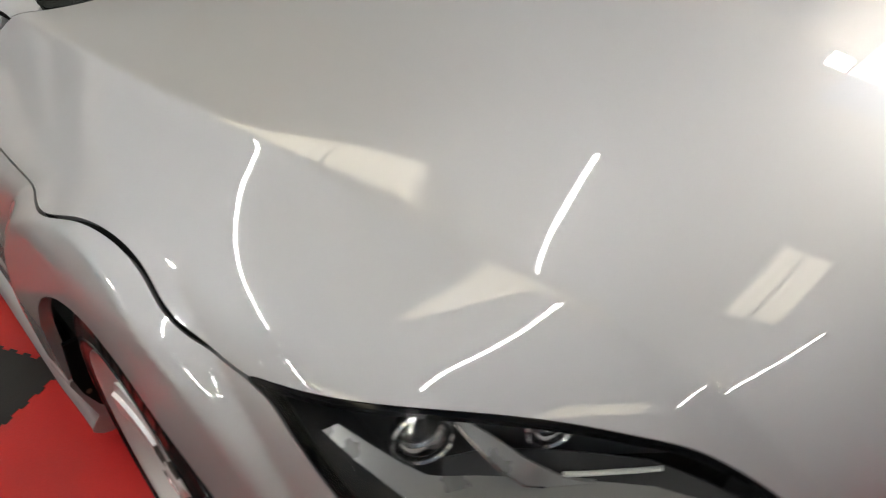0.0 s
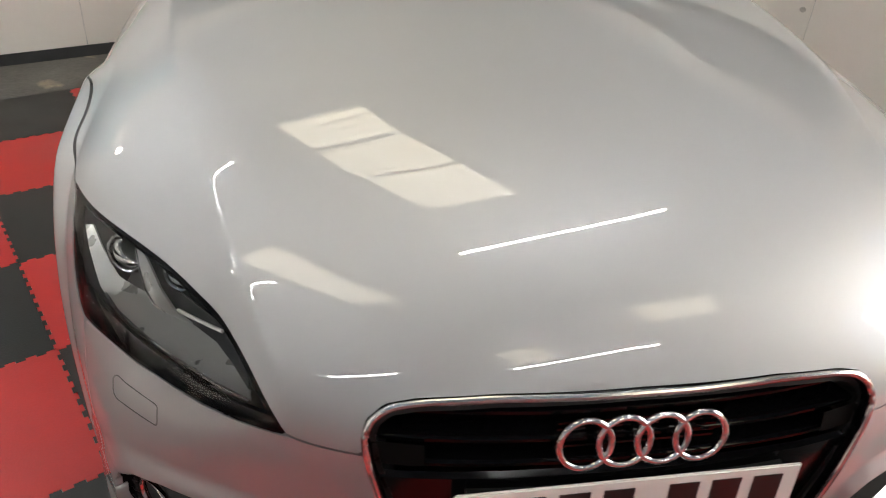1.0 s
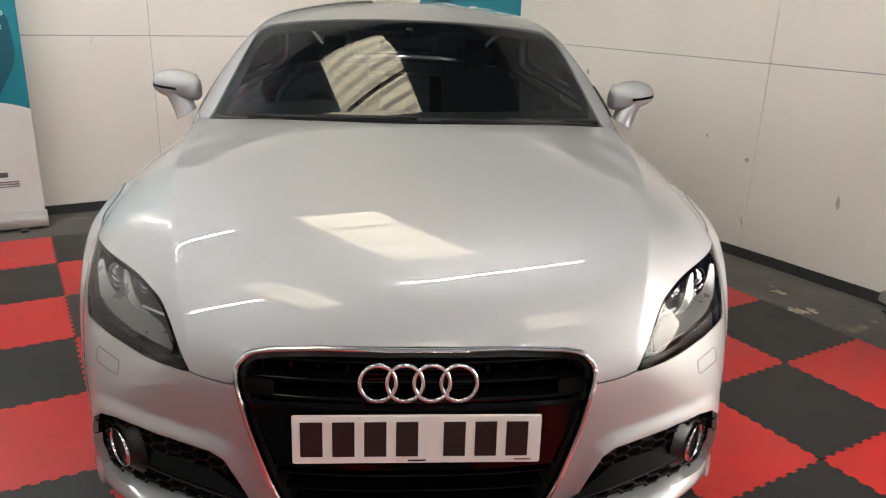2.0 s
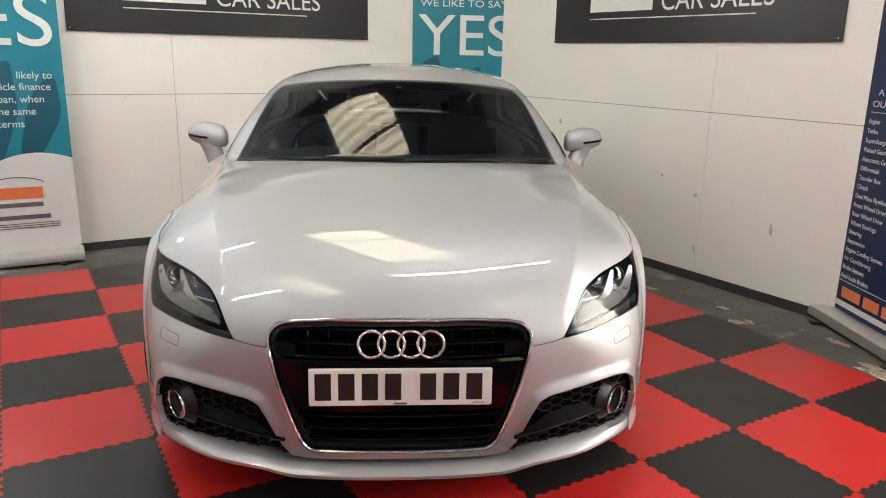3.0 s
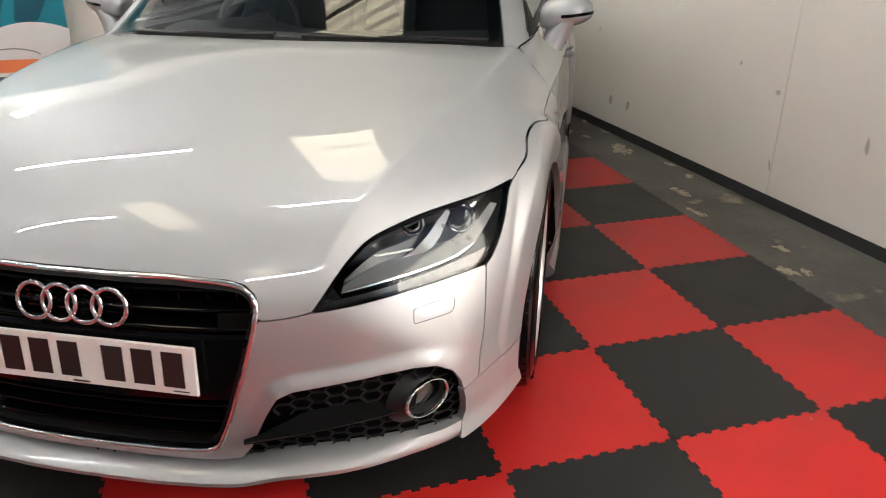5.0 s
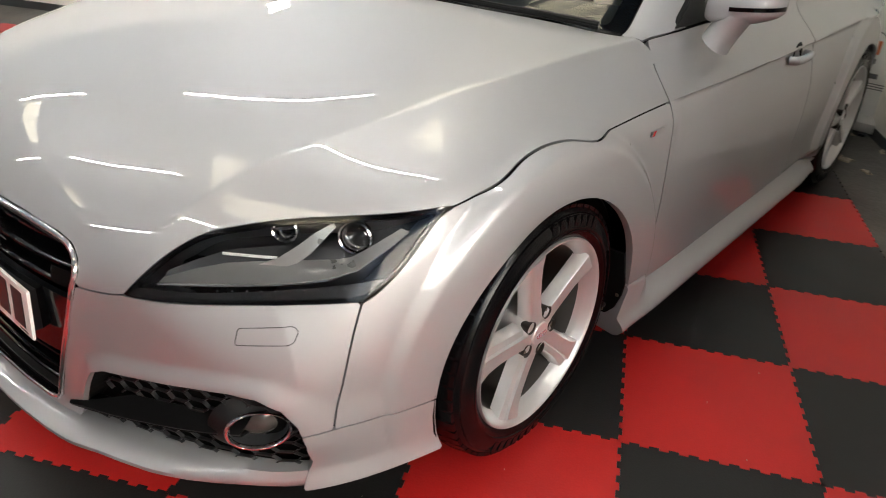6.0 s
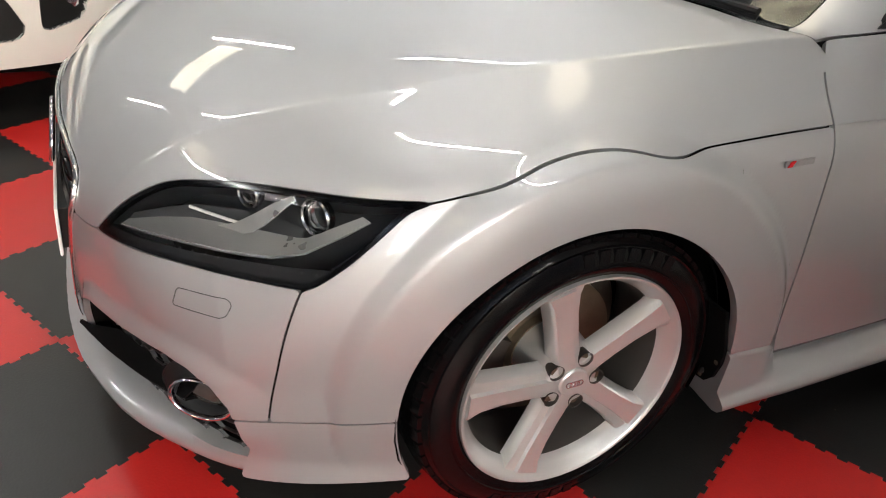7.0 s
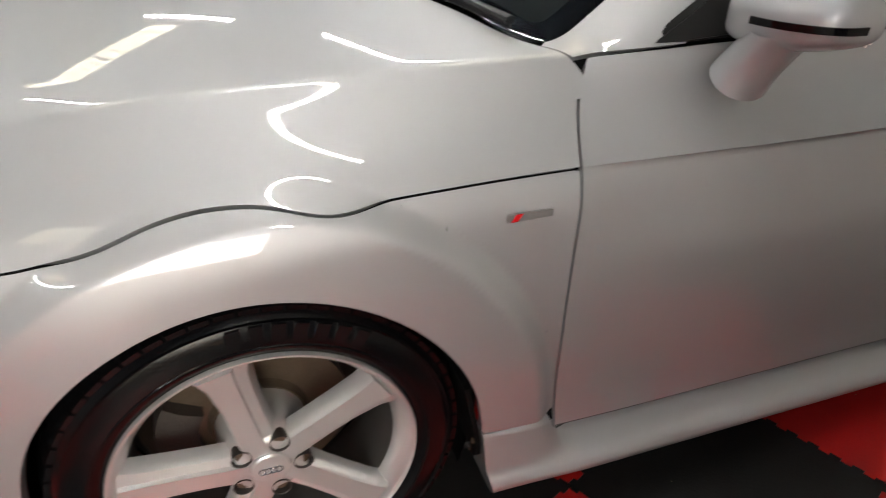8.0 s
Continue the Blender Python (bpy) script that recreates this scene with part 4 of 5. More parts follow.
for side in (1, -1):
    # side skirt
    rows, m_ = [], 40
    for i in range(m_ + 1):
        y = .3525 + 1.7745 * i / m_
        top = .319 - .101 * float(ease(np.array(y), .47, .53))
        out = .006 * float(ease(np.array(y), .36, .60)) - .012 * float(ease(np.array(y), 1.9, 2.13))
        end = .022 * (1 - float(ease(np.array(y), .352, .43)))
        bx = on_side(y, max(top, .226)).x
        prof = [(bx - .03, top), (bx - .001, top - .0015), (bx + .003 + out, top - .010), (.908 + out, .194), (.920 + out, .180), (.929 + out, .167), (.930 + out, .156), (.916 + out, .145 - end * .3), (.90, .140 - end * .4), (.80, .145)]
        lean = 1 - float(ease(np.array(y), .35, .62))
        rows.append([(side * px, y + lean * (.317 - pz) * .20, pz) for px, pz in prof])
    k = len(rows[0])
    faces = [(i * k + j, i * k + j + 1, i * k + k + 1 + j, i * k + k + j) for i in range(m_) for j in range(k - 1)] + [tuple(m_ * k + j for j in range(k))[::-1]]
    faces.append(tuple(range(k)))
    # black liner flap over the skirt's front end, with two screws
    bx = abs(rows[0][1][0])
    edge = [(.60, .42), (bx - .012, .42), (bx - .004, .325), (bx - .010, .285), (bx - .028, .235), (bx - .050, .208), (bx - .085, .200), (.60, .200)]
    flap = [(side * px, .3525 + (.317 - pz) * .20 - d, pz) for d in (.012, .003) for px, pz in edge]
    part("arch_flap", (flap, [tuple(range(8)), tuple(range(15, 7, -1))] + [(a, (a + 1) % 8, (a + 1) % 8 + 8, a + 8) for a in range(8)]), GAP, car, "black liner flap behind the wheel", sharp=30)
    for px, pz in ((bx - .020, .285), (bx - .062, .218)):
        y = .3525 + (.317 - pz) * .20 - .014
        part("screw", boxed(side * px - .005, y - .002, pz - .005, side * px + .005, y + .003, pz + .005, .002), STEEL, car, "small steel screw")
    part("sill_gap", tube([on_side(.505 + 1.125 * i / 24, .2235, side, .0004) for i in range(25)], .0022, 6), GROOVE, car, "dark gap under the door")
    part("side_skirt", ([q for row in rows for q in row], faces), PAINT, car, "silver side skirt", sharp=60)

    # headlight
    lamp = sheet("headlight", clip(FRONT, lambda x, y, z: np.maximum(lamp_field(x, y, z) + .004, .02 - x * side)), LENS_DARK, car, "headlight with dark housing and twin projectors", fold=-.098, inset=.10)
    sheet("lamp_cover", clip(FRONT, lambda x, y, z: np.maximum(lamp_field(x, y, z) + .003, .02 - x * side)), CLEAR, lamp, "clear plastic lamp cover", fold=0, inset=.001)
    sheet("lamp_seal", clip(FRONT, lambda x, y, z: np.maximum.reduce([lamp_field(x, y, z) - .0005, -lamp_field(x, y, z) - .0065, .02 - x * side])), GLOSS_BLACK, lamp, fold=.012, inset=.0016)

    def c(a, z, d=.03):
        return on_corner(a, z, d, side)
    shelf_top = [c(19.5, .606, .014), c(24, .611, .040), c(29, .615, .056), c(35, .617, .059), c(41, .618, .059), c(46, .619, .059), c(51, .621, .056), c(55.5, .626, .046)]
    shelf_low = [c(19.0, .598, .007), c(25, .600, .010), c(31, .601, .012), c(36.5, .602, .013), c(41, .603, .014), c(46, .605, .014), c(51, .609, .014), c(55.5, .619, .014)]
    part("lamp_shelf", ribbon(shelf_top, shelf_low, .004), LAMP_GREY, lamp, "silver light shelf")
    wall_top = [c(19.8, .616, .018), c(24, .628, .043), c(29, .637, .058), c(35, .641, .060), c(41, .643, .060), c(46, .643, .060), c(51, .642, .058), c(55.5, .640, .050)]
    part("lamp_reflector", ribbon(wall_top, shelf_top, .003), LENS_DARK, lamp)
    part("lamp_shelf_edge", tube(shelf_low, .0028, 8), LENS_CHROME, lamp)
    part("light_guide", tube([c(a, .634 - .0005 * (a - 28), .052) for a in (28, 31, 34, 37, 40)], .0028, 8), PLATE_WHITE, lamp)
    rise_a = [c(54, .626, .046), c(57, .634, .036), c(60, .648, .029), (c(63.5, .665, .022)), c(68, .684, .016)]
    rise_b = [c(54, .615, .014), c(57.5, .623, .013), c(61, .640, .012), (c(65, .658, .011)), c(69.5, .680, .010)]
    part("lamp_shelf_end", ribbon(rise_a, rise_b, .004), LAMP_GREY, lamp)
    fork_a = [c(36.0, .619, .054), c(40, .630, .044), c(44.5, .652, .034), c(49, .676, .027), c(53.0, .692, .022)]
    fork_b = [c(42.5, .619, .048), c(45, .627, .038), c(47.8, .644, .030), c(50.8, .667, .025), c(53.6, .687, .022)]
    part("lamp_blade", ribbon(fork_a, fork_b, .005), LAMP_GREY, lamp, "silver blade between the projectors")
    blade_rim = [q + Vector((0, -.001, .001)) for q in fork_b]
    part("blade_edge", tube(blade_rim, .0016, 6), LENS_CHROME, lamp)
    sheet("lamp_lower_band", clip(FRONT, lambda x, y, z: np.maximum.reduce([lamp_field(x, y, z) + .004, z - .5995 - .0005 * (round_angle(x, y) - 40), .02 - x * side])), LENS_LOW, lamp, "smoked lower band", fold=.01, inset=.010)
    for a, z, r in ((58.2, .664, .031), (41.5, .676, .024)):
        q = c(a, z, .042)
        aim = Vector((side * .42, -.88, .10))
        m = facing(q, aim)
        proj = part("projector", torus(r, .0034, m, 40, 8, 2.4), LENS_CHROME, lamp, "round projector lamp with chrome ring")
        part("projector_lens", revolve([(-.012, r * .93), (.004, r * .80), (.012, r * .5), (.015, 0)], 32, m), CLEAR, proj)
        part("projector_bowl", revolve([(0, r * .98), (-.012, r * .93), (-.016, r * .72)], 32, m), LENS_CHROME, proj)
        part("projector_core", revolve([(-.014, r * .74), (-.022, r * .5), (-.026, 0)], 32, m), LENS_LOW, proj, "dark projector bowl")
    for i in range(12):
        q = c(30 + 30 * i / 11, .5945 + .0004 * i, .008)
        part("running_light", revolve([(0, .0024), (.001, .002), (.002, 0)], 10, facing(q, (side * .6, -.8, .1))), LENS_CHROME, lamp)

    # washer cover, badge, handle
    line = rounded([(34.2 * TURN, .511), (34.6 * TURN, .540), (44.6 * TURN, .544), (45.6 * TURN, .536), (44.8 * TURN, .517), (43.6 * TURN, .512)], .006, 6)
    line = [(a * (1 - w) + c2 * w, b * (1 - w) + d2 * w) for (a, b), (c2, d2) in zip(line, line[1:] + line[:1]) for w in (0, .2, .4, .6, .8)]
    part("washer_groove", tube([on_corner(a / TURN, z, .0003, side) for a, z in line], .0012, 6, closed=True), GROOVE, car, "thin outline of the washer cover")
    badge = part("side_badge", boxed(.0, -.037, -.0072, .003, .037, .0072, .0012, m=facing(on_side(.413, .7205, side), (side, 0, .05))), BADGE_SILVER, car, "small chrome badge with a red corner")
    slant = slab([(-.031, -.0058), (-.020, -.0058), (-.013, .0058), (-.024, .0058)] if side > 0 else [(.013, -.0058), (.024, -.0058), (.031, .0058), (.020, .0058)], .0014, facing(on_side(.413, .7205, side), (side, 0, .05)) @ Matrix.Translation((.0045, 0, 0)) @ Matrix.Rotation(radians(90), 4, "Z"))
    part("badge_red", slant, BADGE_RED, badge)
    hq = on_side(1.47, .745, side)
    handle = part("door_handle", tube([hq + Vector((side * a, b, h)) for a, b, h in ((.002, -.085, 0), (.026, -.075, .002), (.033, -.03, .003), (.033, .03, .003), (.026, .075, .002), (.002, .085, 0))], .012, 10, flat=1.2), PAINT, car, "silver door handle")
    part("handle_recess", revolve([(.001, .05), (.0025, .04), (-.012, 0)], 28, facing(hq, (side, 0, .05))), GAP, handle)


# ---------------------------------------------------------------- door mirrors
def door_mirror(side):
    c0, verts, faces, nu, nv = Vector((side * .900, .815, .984)), [], [], 36, 22
    for i in range(nu):
        a = 2 * math.pi * i / nu
        for j in range(nv + 1):
            b = -math.pi / 2 + math.pi * j / nv
            # along the car's width, front to back, height
            ex = math.sin(b)
            r = abs(math.cos(b)) ** .62
            y, z = r * math.cos(a), r * math.sin(a)
            y = math.copysign(abs(y) ** .85, y)
            taper = 1 - .20 * max(ex, 0) ** 2
            px = .092 * ex
            py = (.082 * y if y < 0 else .070 * y) * taper + .018 * ex
            pz = (.058 * z if z > 0 else -.046 * abs(z) ** .55) * taper + .008 * ex - (.006 * (1 - ex) if z < 0 else 0)
            verts.append(c0 + Vector((side * px, py, pz)))
    for i in range(nu):
        k = (i + 1) % nu
        faces += [(i * (nv + 1) + j, i * (nv + 1) + j + 1, k * (nv + 1) + j + 1, k * (nv + 1) + j) for j in range(nv)]
    shell = part("door_mirror", (verts, faces), PAINT, car, "silver door mirror with slim indicator", sharp=0)
    pts = []
    for i in range(25):
        b = radians(-10 + 99 * i / 24)
        ex, r = math.sin(b), math.cos(b) ** .527
        tap = 1 - .20 * max(ex, 0) ** 2
        pts.append(c0 + Vector((side * .093 * ex, -.0828 * r * tap + .018 * ex, -.006 + .008 * ex)))
    up, low = [q + Vector((0, .0005, .0052)) for q in pts], [q - Vector((0, -.0005, .0052)) for q in pts]
    part("indicator", ribbon(up, low, .003), GLOSS_BLACK, shell, "dark indicator strip")
    part("mirror_glass", boxed(-.064, .052, -.036, .064, .0685, .038, .006, m=Matrix.Translation(c0)), CHROME, shell)
    rings = []
    for k in range(7):
        w = k / 6
        mid = Vector((side * (.858 + .040 * w ** 1.3), .762 + .022 * w, .878 + .082 * w))
        ry, rx = .050 - .005 * math.sin(math.pi * w) + .004 * w, .036 + .006 * w
        rings.append([mid + Vector((side * rx * math.cos(2 * math.pi * i / 24), ry * math.sin(2 * math.pi * i / 24), -.022 * math.cos(2 * math.pi * i / 24) * (1 - w))) for i in range(24)])
    part("mirror_stalk", ([q for r in rings for q in r], [(k * 24 + i, k * 24 + (i + 1) % 24, k * 24 + 24 + (i + 1) % 24, k * 24 + 24 + i) for k in range(6) for i in range(24)]), PAINT, shell)
    sail = [on_side(y, z, side, .002) for y, z in ((.655, .916), (.70, .918), (.76, .922), (.83, .926))]
    top = [on_side(y, z, side, .002) for y, z in ((.66, .920), (.715, .95), (.77, .983), (.83, 1.016))]
    part("mirror_sail", ribbon(top, sail, .006), TRIM_BLACK, shell)


door_mirror(1)
door_mirror(-1)
# ---------------------------------------------------------------- the showroom corner
TURNED = radians(26.5)
ROOM = Matrix.Rotation(TURNED, 4, "Z")          # room axes: u along the left wall, v along the right wall
WALL_R = ROOM @ Matrix.Translation((2.507, 0, 0)) @ Matrix.Rotation(radians(3.3), 4, "Z") @ Matrix.Translation((-2.507, 0, 0))          # the right wall stands a little askew
TILE, TILE_U, TILE_V = .4875, .059, .158
CORNER_U, CORNER_V, ROOF_Z = 2.515, 3.10, 3.75


def tile_outline():
    """One interlocking tile with square teeth on all four sides."""
    n, d, g, out = 10, .0045, .0006, []
    pitch = TILE / n

    def edge(k):
        pts = []
        for i in range(n):
            a = i * pitch
            pts += [(a + g, -d), (a + pitch / 2 - g, -d), (a + pitch / 2 - g, d), (a + pitch - g, d)] if k else []
        return pts
    line = edge(1)
    out += [(a, o + g) for a, o in line]
    out += [(TILE + o - g, a) for a, o in line]
    out += [(a, TILE + o - g) for a, o in reversed(line)]
    out += [(o + g, a) for a, o in reversed(line)]
    return out


def tile_mesh(name, mat):
    """The toothed outline as walls, the top as one square and the teeth round it."""
    line = tile_outline()
    n, d = len(line), .0065
    verts = [(x, y, 0) for x, y in line] + [(x, y, -.007) for x, y in line]
    faces = [(i, i + n, (i + 1) % n + n, (i + 1) % n) for i in range(n)]
    lo, hi, k = d, TILE - d, len(verts)
    verts += [(lo, lo, 0), (hi, lo, 0), (hi, hi, 0), (lo, hi, 0)]
    faces.append((k, k + 1, k + 2, k + 3))
    q = n // 4
    for side in range(4):
        for i in range(side * q, side * q + q - 1, 2):
            (x0, y0), (x1, y1) = line[i], line[i + 1]
            k = len(verts)
            inner = [(x1, lo), (x0, lo)] if side == 0 else [(hi, y1), (hi, y0)] if side == 1 else [(x1, hi), (x0, hi)] if side == 2 else [(lo, y1), (lo, y0)]
            verts += [(x0, y0, 0), (x1, y1, 0), (*inner[0], 0), (*inner[1], 0)]
            faces.append((k, k + 1, k + 2, k + 3))
    return mesh_of(name, verts, faces, mat, smooth=False)


def build_room():
    floor = part("floor", boxed(-9, -8, -.3, CORNER_U + .2, CORNER_V + .2, -.007), CONCRETE, m=ROOM, smooth=False)
    tagged(floor, "worn grey concrete floor with flaking patches along the wall", "floor", kind="structure")
    red, dark = tile_mesh("red_tile", RED_TILE), tile_mesh("dark_tile", DARK_TILE)
    for i in range(-11, 4):
        for j in range(-13, 5):
            m = Matrix.Translation((TILE_U + i * TILE, TILE_V + j * TILE, 0))
            part("floor_tile", dark if (i + j) % 2 == 0 else red, None, floor, m=m)
    def wall_with_gap(name, blocks, m):
        bm = bmesh.new()
        for b in blocks:
            box(bm, *b)
        return part(name, bm, HALL_GREY, m=m, smooth=False)
    u0, u1, d0, d1, dz = CORNER_U, CORNER_U + .2, -4.6, -1.45, 2.95
    wall_right = wall_with_gap("wall_right", ((u0, d1, -.3, u1, CORNER_V + .2, ROOF_Z), (u0, -7.2, -.3, u1, d0, ROOF_Z), (u0, d0, dz, u1, d1, ROOF_Z), (u0, d0, -.3, u1, d1, -.007)), WALL_R)
    wall_left = part("wall_left", boxed(-9, CORNER_V, -.3, CORNER_U, CORNER_V + .2, ROOF_Z), HALL_GREY, m=ROOM, smooth=False)
    for w in (wall_right, wall_left):
        tagged(w, "grey clad wall behind white painted boards", "wall", kind="structure")
    # unseen end walls, added to enclose the hall and bounce its light
    for name, b in (("wall_far", (-9.2, -7.2, -.3, -9, CORNER_V + .2, ROOF_Z)), ("wall_near", (-9, -7.2, -.3, CORNER_U + .9, -7, ROOF_Z))):
        w = part(name, boxed(*b), HALL_GREY, m=ROOM, smooth=False)
        tagged(w, "unseen grey wall added to close the hall and bounce light", "wall", kind="structure")
    day = part("backdrop", boxed(6.4, -7.5, -.3, 6.5, 1.5, 4.6), DAYLIGHT, m=ROOM, smooth=False)
    tagged(day, "bright daylight outside the open entrance", "backdrop", kind="structure")
    yard = part("wall_outside", boxed(5.9, -7.0, -.3, 6.1, 1.0, 1.35), BRICK, m=ROOM, smooth=False)
    tagged(yard, "low orange brick wall across the yard", "wall", kind="structure")
    ground = part("ground", boxed(CORNER_U + .2, -8, -.3, 6.6, 2.0, -.01), CONCRETE, m=ROOM, smooth=False)
    tagged(ground, "grey concrete yard outside the open entrance", "ground", kind="structure")
    for turned, (u0, v0, u1, v1) in ((WALL_R, (CORNER_U - .012, -1.42, CORNER_U - .002, CORNER_V)), (ROOM, (-9, CORNER_V - .012, CORNER_U - .19, CORNER_V - .002))):
        s = part("skirting", boxed(u0, v0, -.007, u1, v1, .05), SKIRT_DARK, m=turned, smooth=False)
        tagged(s, "dark grey skirting strip along the wall foot", "skirting", kind="structure")
    ceiling = part("ceiling", boxed(-9.2, -9.2, ROOF_Z, CORNER_U + .9, CORNER_V + .2, ROOF_Z + .1), CEILING, m=ROOM, smooth=False)
    tagged(ceiling, "pale corrugated sheet ceiling", "ceiling", kind="structure")


build_room()


def flaked_patches():
    """Broken skins of old screed on the bare strip along the right wall."""
    rng = random.Random(8)
    for k in range(15):
        u, v, r = rng.uniform(2.06, 2.40), -.95 + .26 * k + rng.uniform(-.2, .2), .022 + .075 * rng.random() ** 2
        n, verts = 22, [(0, 0, .007)]
        for ring, h in ((.55, .0075), (.9, .0055), (1.0, 0)):
            for i in range(n):
                a = 2 * math.pi * i / n
                wob = 1 + .75 * noise.noise(Vector((math.cos(a) * 1.6, math.sin(a) * 1.6, k * 3.1))) + .35 * noise.noise(Vector((math.cos(a) * 5, math.sin(a) * 5, k * 7.7)))
                q = r * ring * wob
                verts.append((q * math.cos(a) * .7, q * math.sin(a) * 1.5, h + .003 * noise.noise(Vector((q * 60, a * 3, k)))))
        faces = [(0, 1 + i, 1 + (i + 1) % n) for i in range(n)] + [(1 + j * n + i, 1 + (j + 1) * n + i, 1 + (j + 1) * n + (i + 1) % n, 1 + j * n + (i + 1) % n) for j in (0, 1) for i in range(n)]
        patch = part("floor_patch", (verts, faces), FLAKE, m=ROOM @ Matrix.Translation((u, v, -.0068)) @ Matrix.Rotation(rng.uniform(-.5, .5), 4, "Z"), sharp=25)
        tagged(patch, "flaking tan patch of old screed on concrete", "floor patch", group="flaked patches", kind="structure")
    bits = []
    for k in range(150):
        u, v, s = rng.uniform(-4.2, 2.42), rng.uniform(-3.5, 2.9), rng.uniform(.0012, .0035)
        c = Vector((u, v, s * .5 if u < 2.0 else s * .5 - .007))
        q = [c + Vector((rng.uniform(-s, s), rng.uniform(-s, s) * 1.6, rng.uniform(-s, s) * .5)) for _ in range(4)]
        bits.append((q, [(0, 1, 2), (0, 3, 1), (1, 3, 2), (2, 3, 0)]))
    dust = part("debris", joined(*bits), FLAKE, m=ROOM, smooth=False)
    tagged(dust, "tiny pale crumbs scattered over the floor tiles", "debris", kind="stuff")


flaked_patches()


def wall_scuffs():
    """Short grey rubs on the boards."""
    rng = random.Random(21)
    for k in range(15):
        right = k % 3 != 0
        along, z = (rng.uniform(-1.4, 2.9) if right else rng.uniform(-4.6, 2.3)), .12 + 1.1 * rng.random() ** 1.6
        w, h = rng.uniform(.004, .02), rng.uniform(.006, .035)
        line = [(w * math.cos(a) * (1 + .5 * noise.noise(Vector((a, k, 0)))), h * math.sin(a) * (1 + .5 * noise.noise(Vector((a, k, 5))))) for a in (2 * math.pi * i / 9 for i in range(9))]
        m = WALL_R @ Matrix.Translation((CORNER_U - .0085, along, z)) @ Matrix.Rotation(radians(-90), 4, "Z") if right else ROOM @ Matrix.Translation((along, CORNER_V - .0085, z))
        mark = part("scuff_mark", slab(line, .0008, m @ Matrix.Rotation(rng.uniform(-.5, .5), 4, "Y")), SCUFF, smooth=False)
        tagged(mark, "small grey scuff on the white wall board", "scuff", group="wall scuffs", kind="structure")


wall_scuffs()


def tube_lamp(x, y, length=1.4, turn=20, z=3.2):
    lamp = thing("tube_lamp", "white fluorescent tube batten hung below the roof", "lamp", Matrix.Translation((x, y, z)) @ Matrix.Rotation(radians(turn), 4, "Z"), "ceiling tubes")
    part("batten", boxed(-length / 2, -.03, .022, length / 2, .03, .075, .006), SIGN_WHITE, lamp)
    part("tube", tube([(-length / 2 + .02, 0, 0), (length / 2 - .02, 0, 0)], .016, 10), TUBE, lamp)
    for s in (-1, 1):
        part("end_cap", boxed(s * (length / 2 - .01) - .012, -.02, -.02, s * (length / 2 - .01) + .012, .02, .03, .004), SIGN_WHITE, lamp)
        part("hanging_wire", tube([(s * length * .35, 0, .075), (s * length * .35, 0, ROOF_Z - z)], .003, 6), GAP, lamp)
    return lamp


for place in ((.73, .03, 1.84, 28), (-2.23, 1.08, 1.8, 27), (-2.25, -1.52, 1.75, 26), (1.01, -3.55, 1.75, 25), (-4.85, -.38, 1.75, 27), (-4.9, -3.0, 1.75, 27), (-2.1, -4.5, 1.75, 27)):
    tube_lamp(*place)


def skylight(u, v, w, l, ribs=()):
    z = ROOF_Z - .03
    sk = thing("skylight", "cream translucent corrugated roof panel glowing with daylight", "skylight", ROOM @ Matrix.Translation((u, v, z)), "roof skylights")
    pitch = .14
    n = int(l / pitch)
    for k in range(n):
        y = -l / 2 + pitch * (k + .5)
        # a rounded translucent crest at full glow; the troughs' weaker glow paints the stripes
        arc = [(-.042 + .084 * i / 4, .016 * math.sin(math.pi * i / 4)) for i in range(5)]
        verts = [(x, y + dy, -dz) for x in (-w / 2, w / 2) for dy, dz in arc]
        part("translucent_crest", (verts, [(i, i + 1, i + 6, i + 5) for i in range(4)]), SKYLIGHT, sk)
    for k in range(n + 1):
        y = -l / 2 + pitch * k
        part("trough", boxed(-w / 2, y - .028, -.004, w / 2, y + .028, .012), SKYLIGHT_DIM, sk, smooth=False)
    for y in ribs:
        part("purlin", boxed(-w / 2, y - .010, -.08, w / 2, y + .010, -.03), SKIRT_DARK, sk)
    return sk


for place in ((.615, 1.66, .86, 2.1, (-.36, .40)), (-1.58, -.27, .55, 1.5, (-.1,)), (.81, -2.81, .92, .78, (.05,)), (-1.3, -3.6, .6, .8, ()), (-5.7, 1.2, .6, 1.9, (.1,)), (-5.3, -2.0, .5, .9, ())):
    skylight(*place)


def flood_lamp(u, v, z, toward, shine):
    lamp = thing("flood_lamp", "small bright white flood lamp fixed high on the wall", "lamp", ROOM @ Matrix.Translation((u, v, z)), "wall floods")
    aim = facing((0, 0, 0), toward)
    b = boxed(-.05, -.09, -.07, 0, .09, .07, .008, m=aim)
    part("housing", b, SIGN_BLACK, lamp)
    part("lens", boxed(.001, -.075, -.055, .006, .075, .055, m=aim), shine, lamp)
    back = Vector((0, .1, 0)) if v > 2 else Vector((.1, 0, 0))
    part("bracket", tube([aim @ Vector((-.03, 0, 0)), back], .012, 8), SIGN_BLACK, lamp)


flood_lamp(2.49, -1.3, 2.3, (-.75, .2, -.62), SPOT)
flood_lamp(-1.75, 3.02, 2.3, (.6, -.7, -.35), SPOT_STRONG)


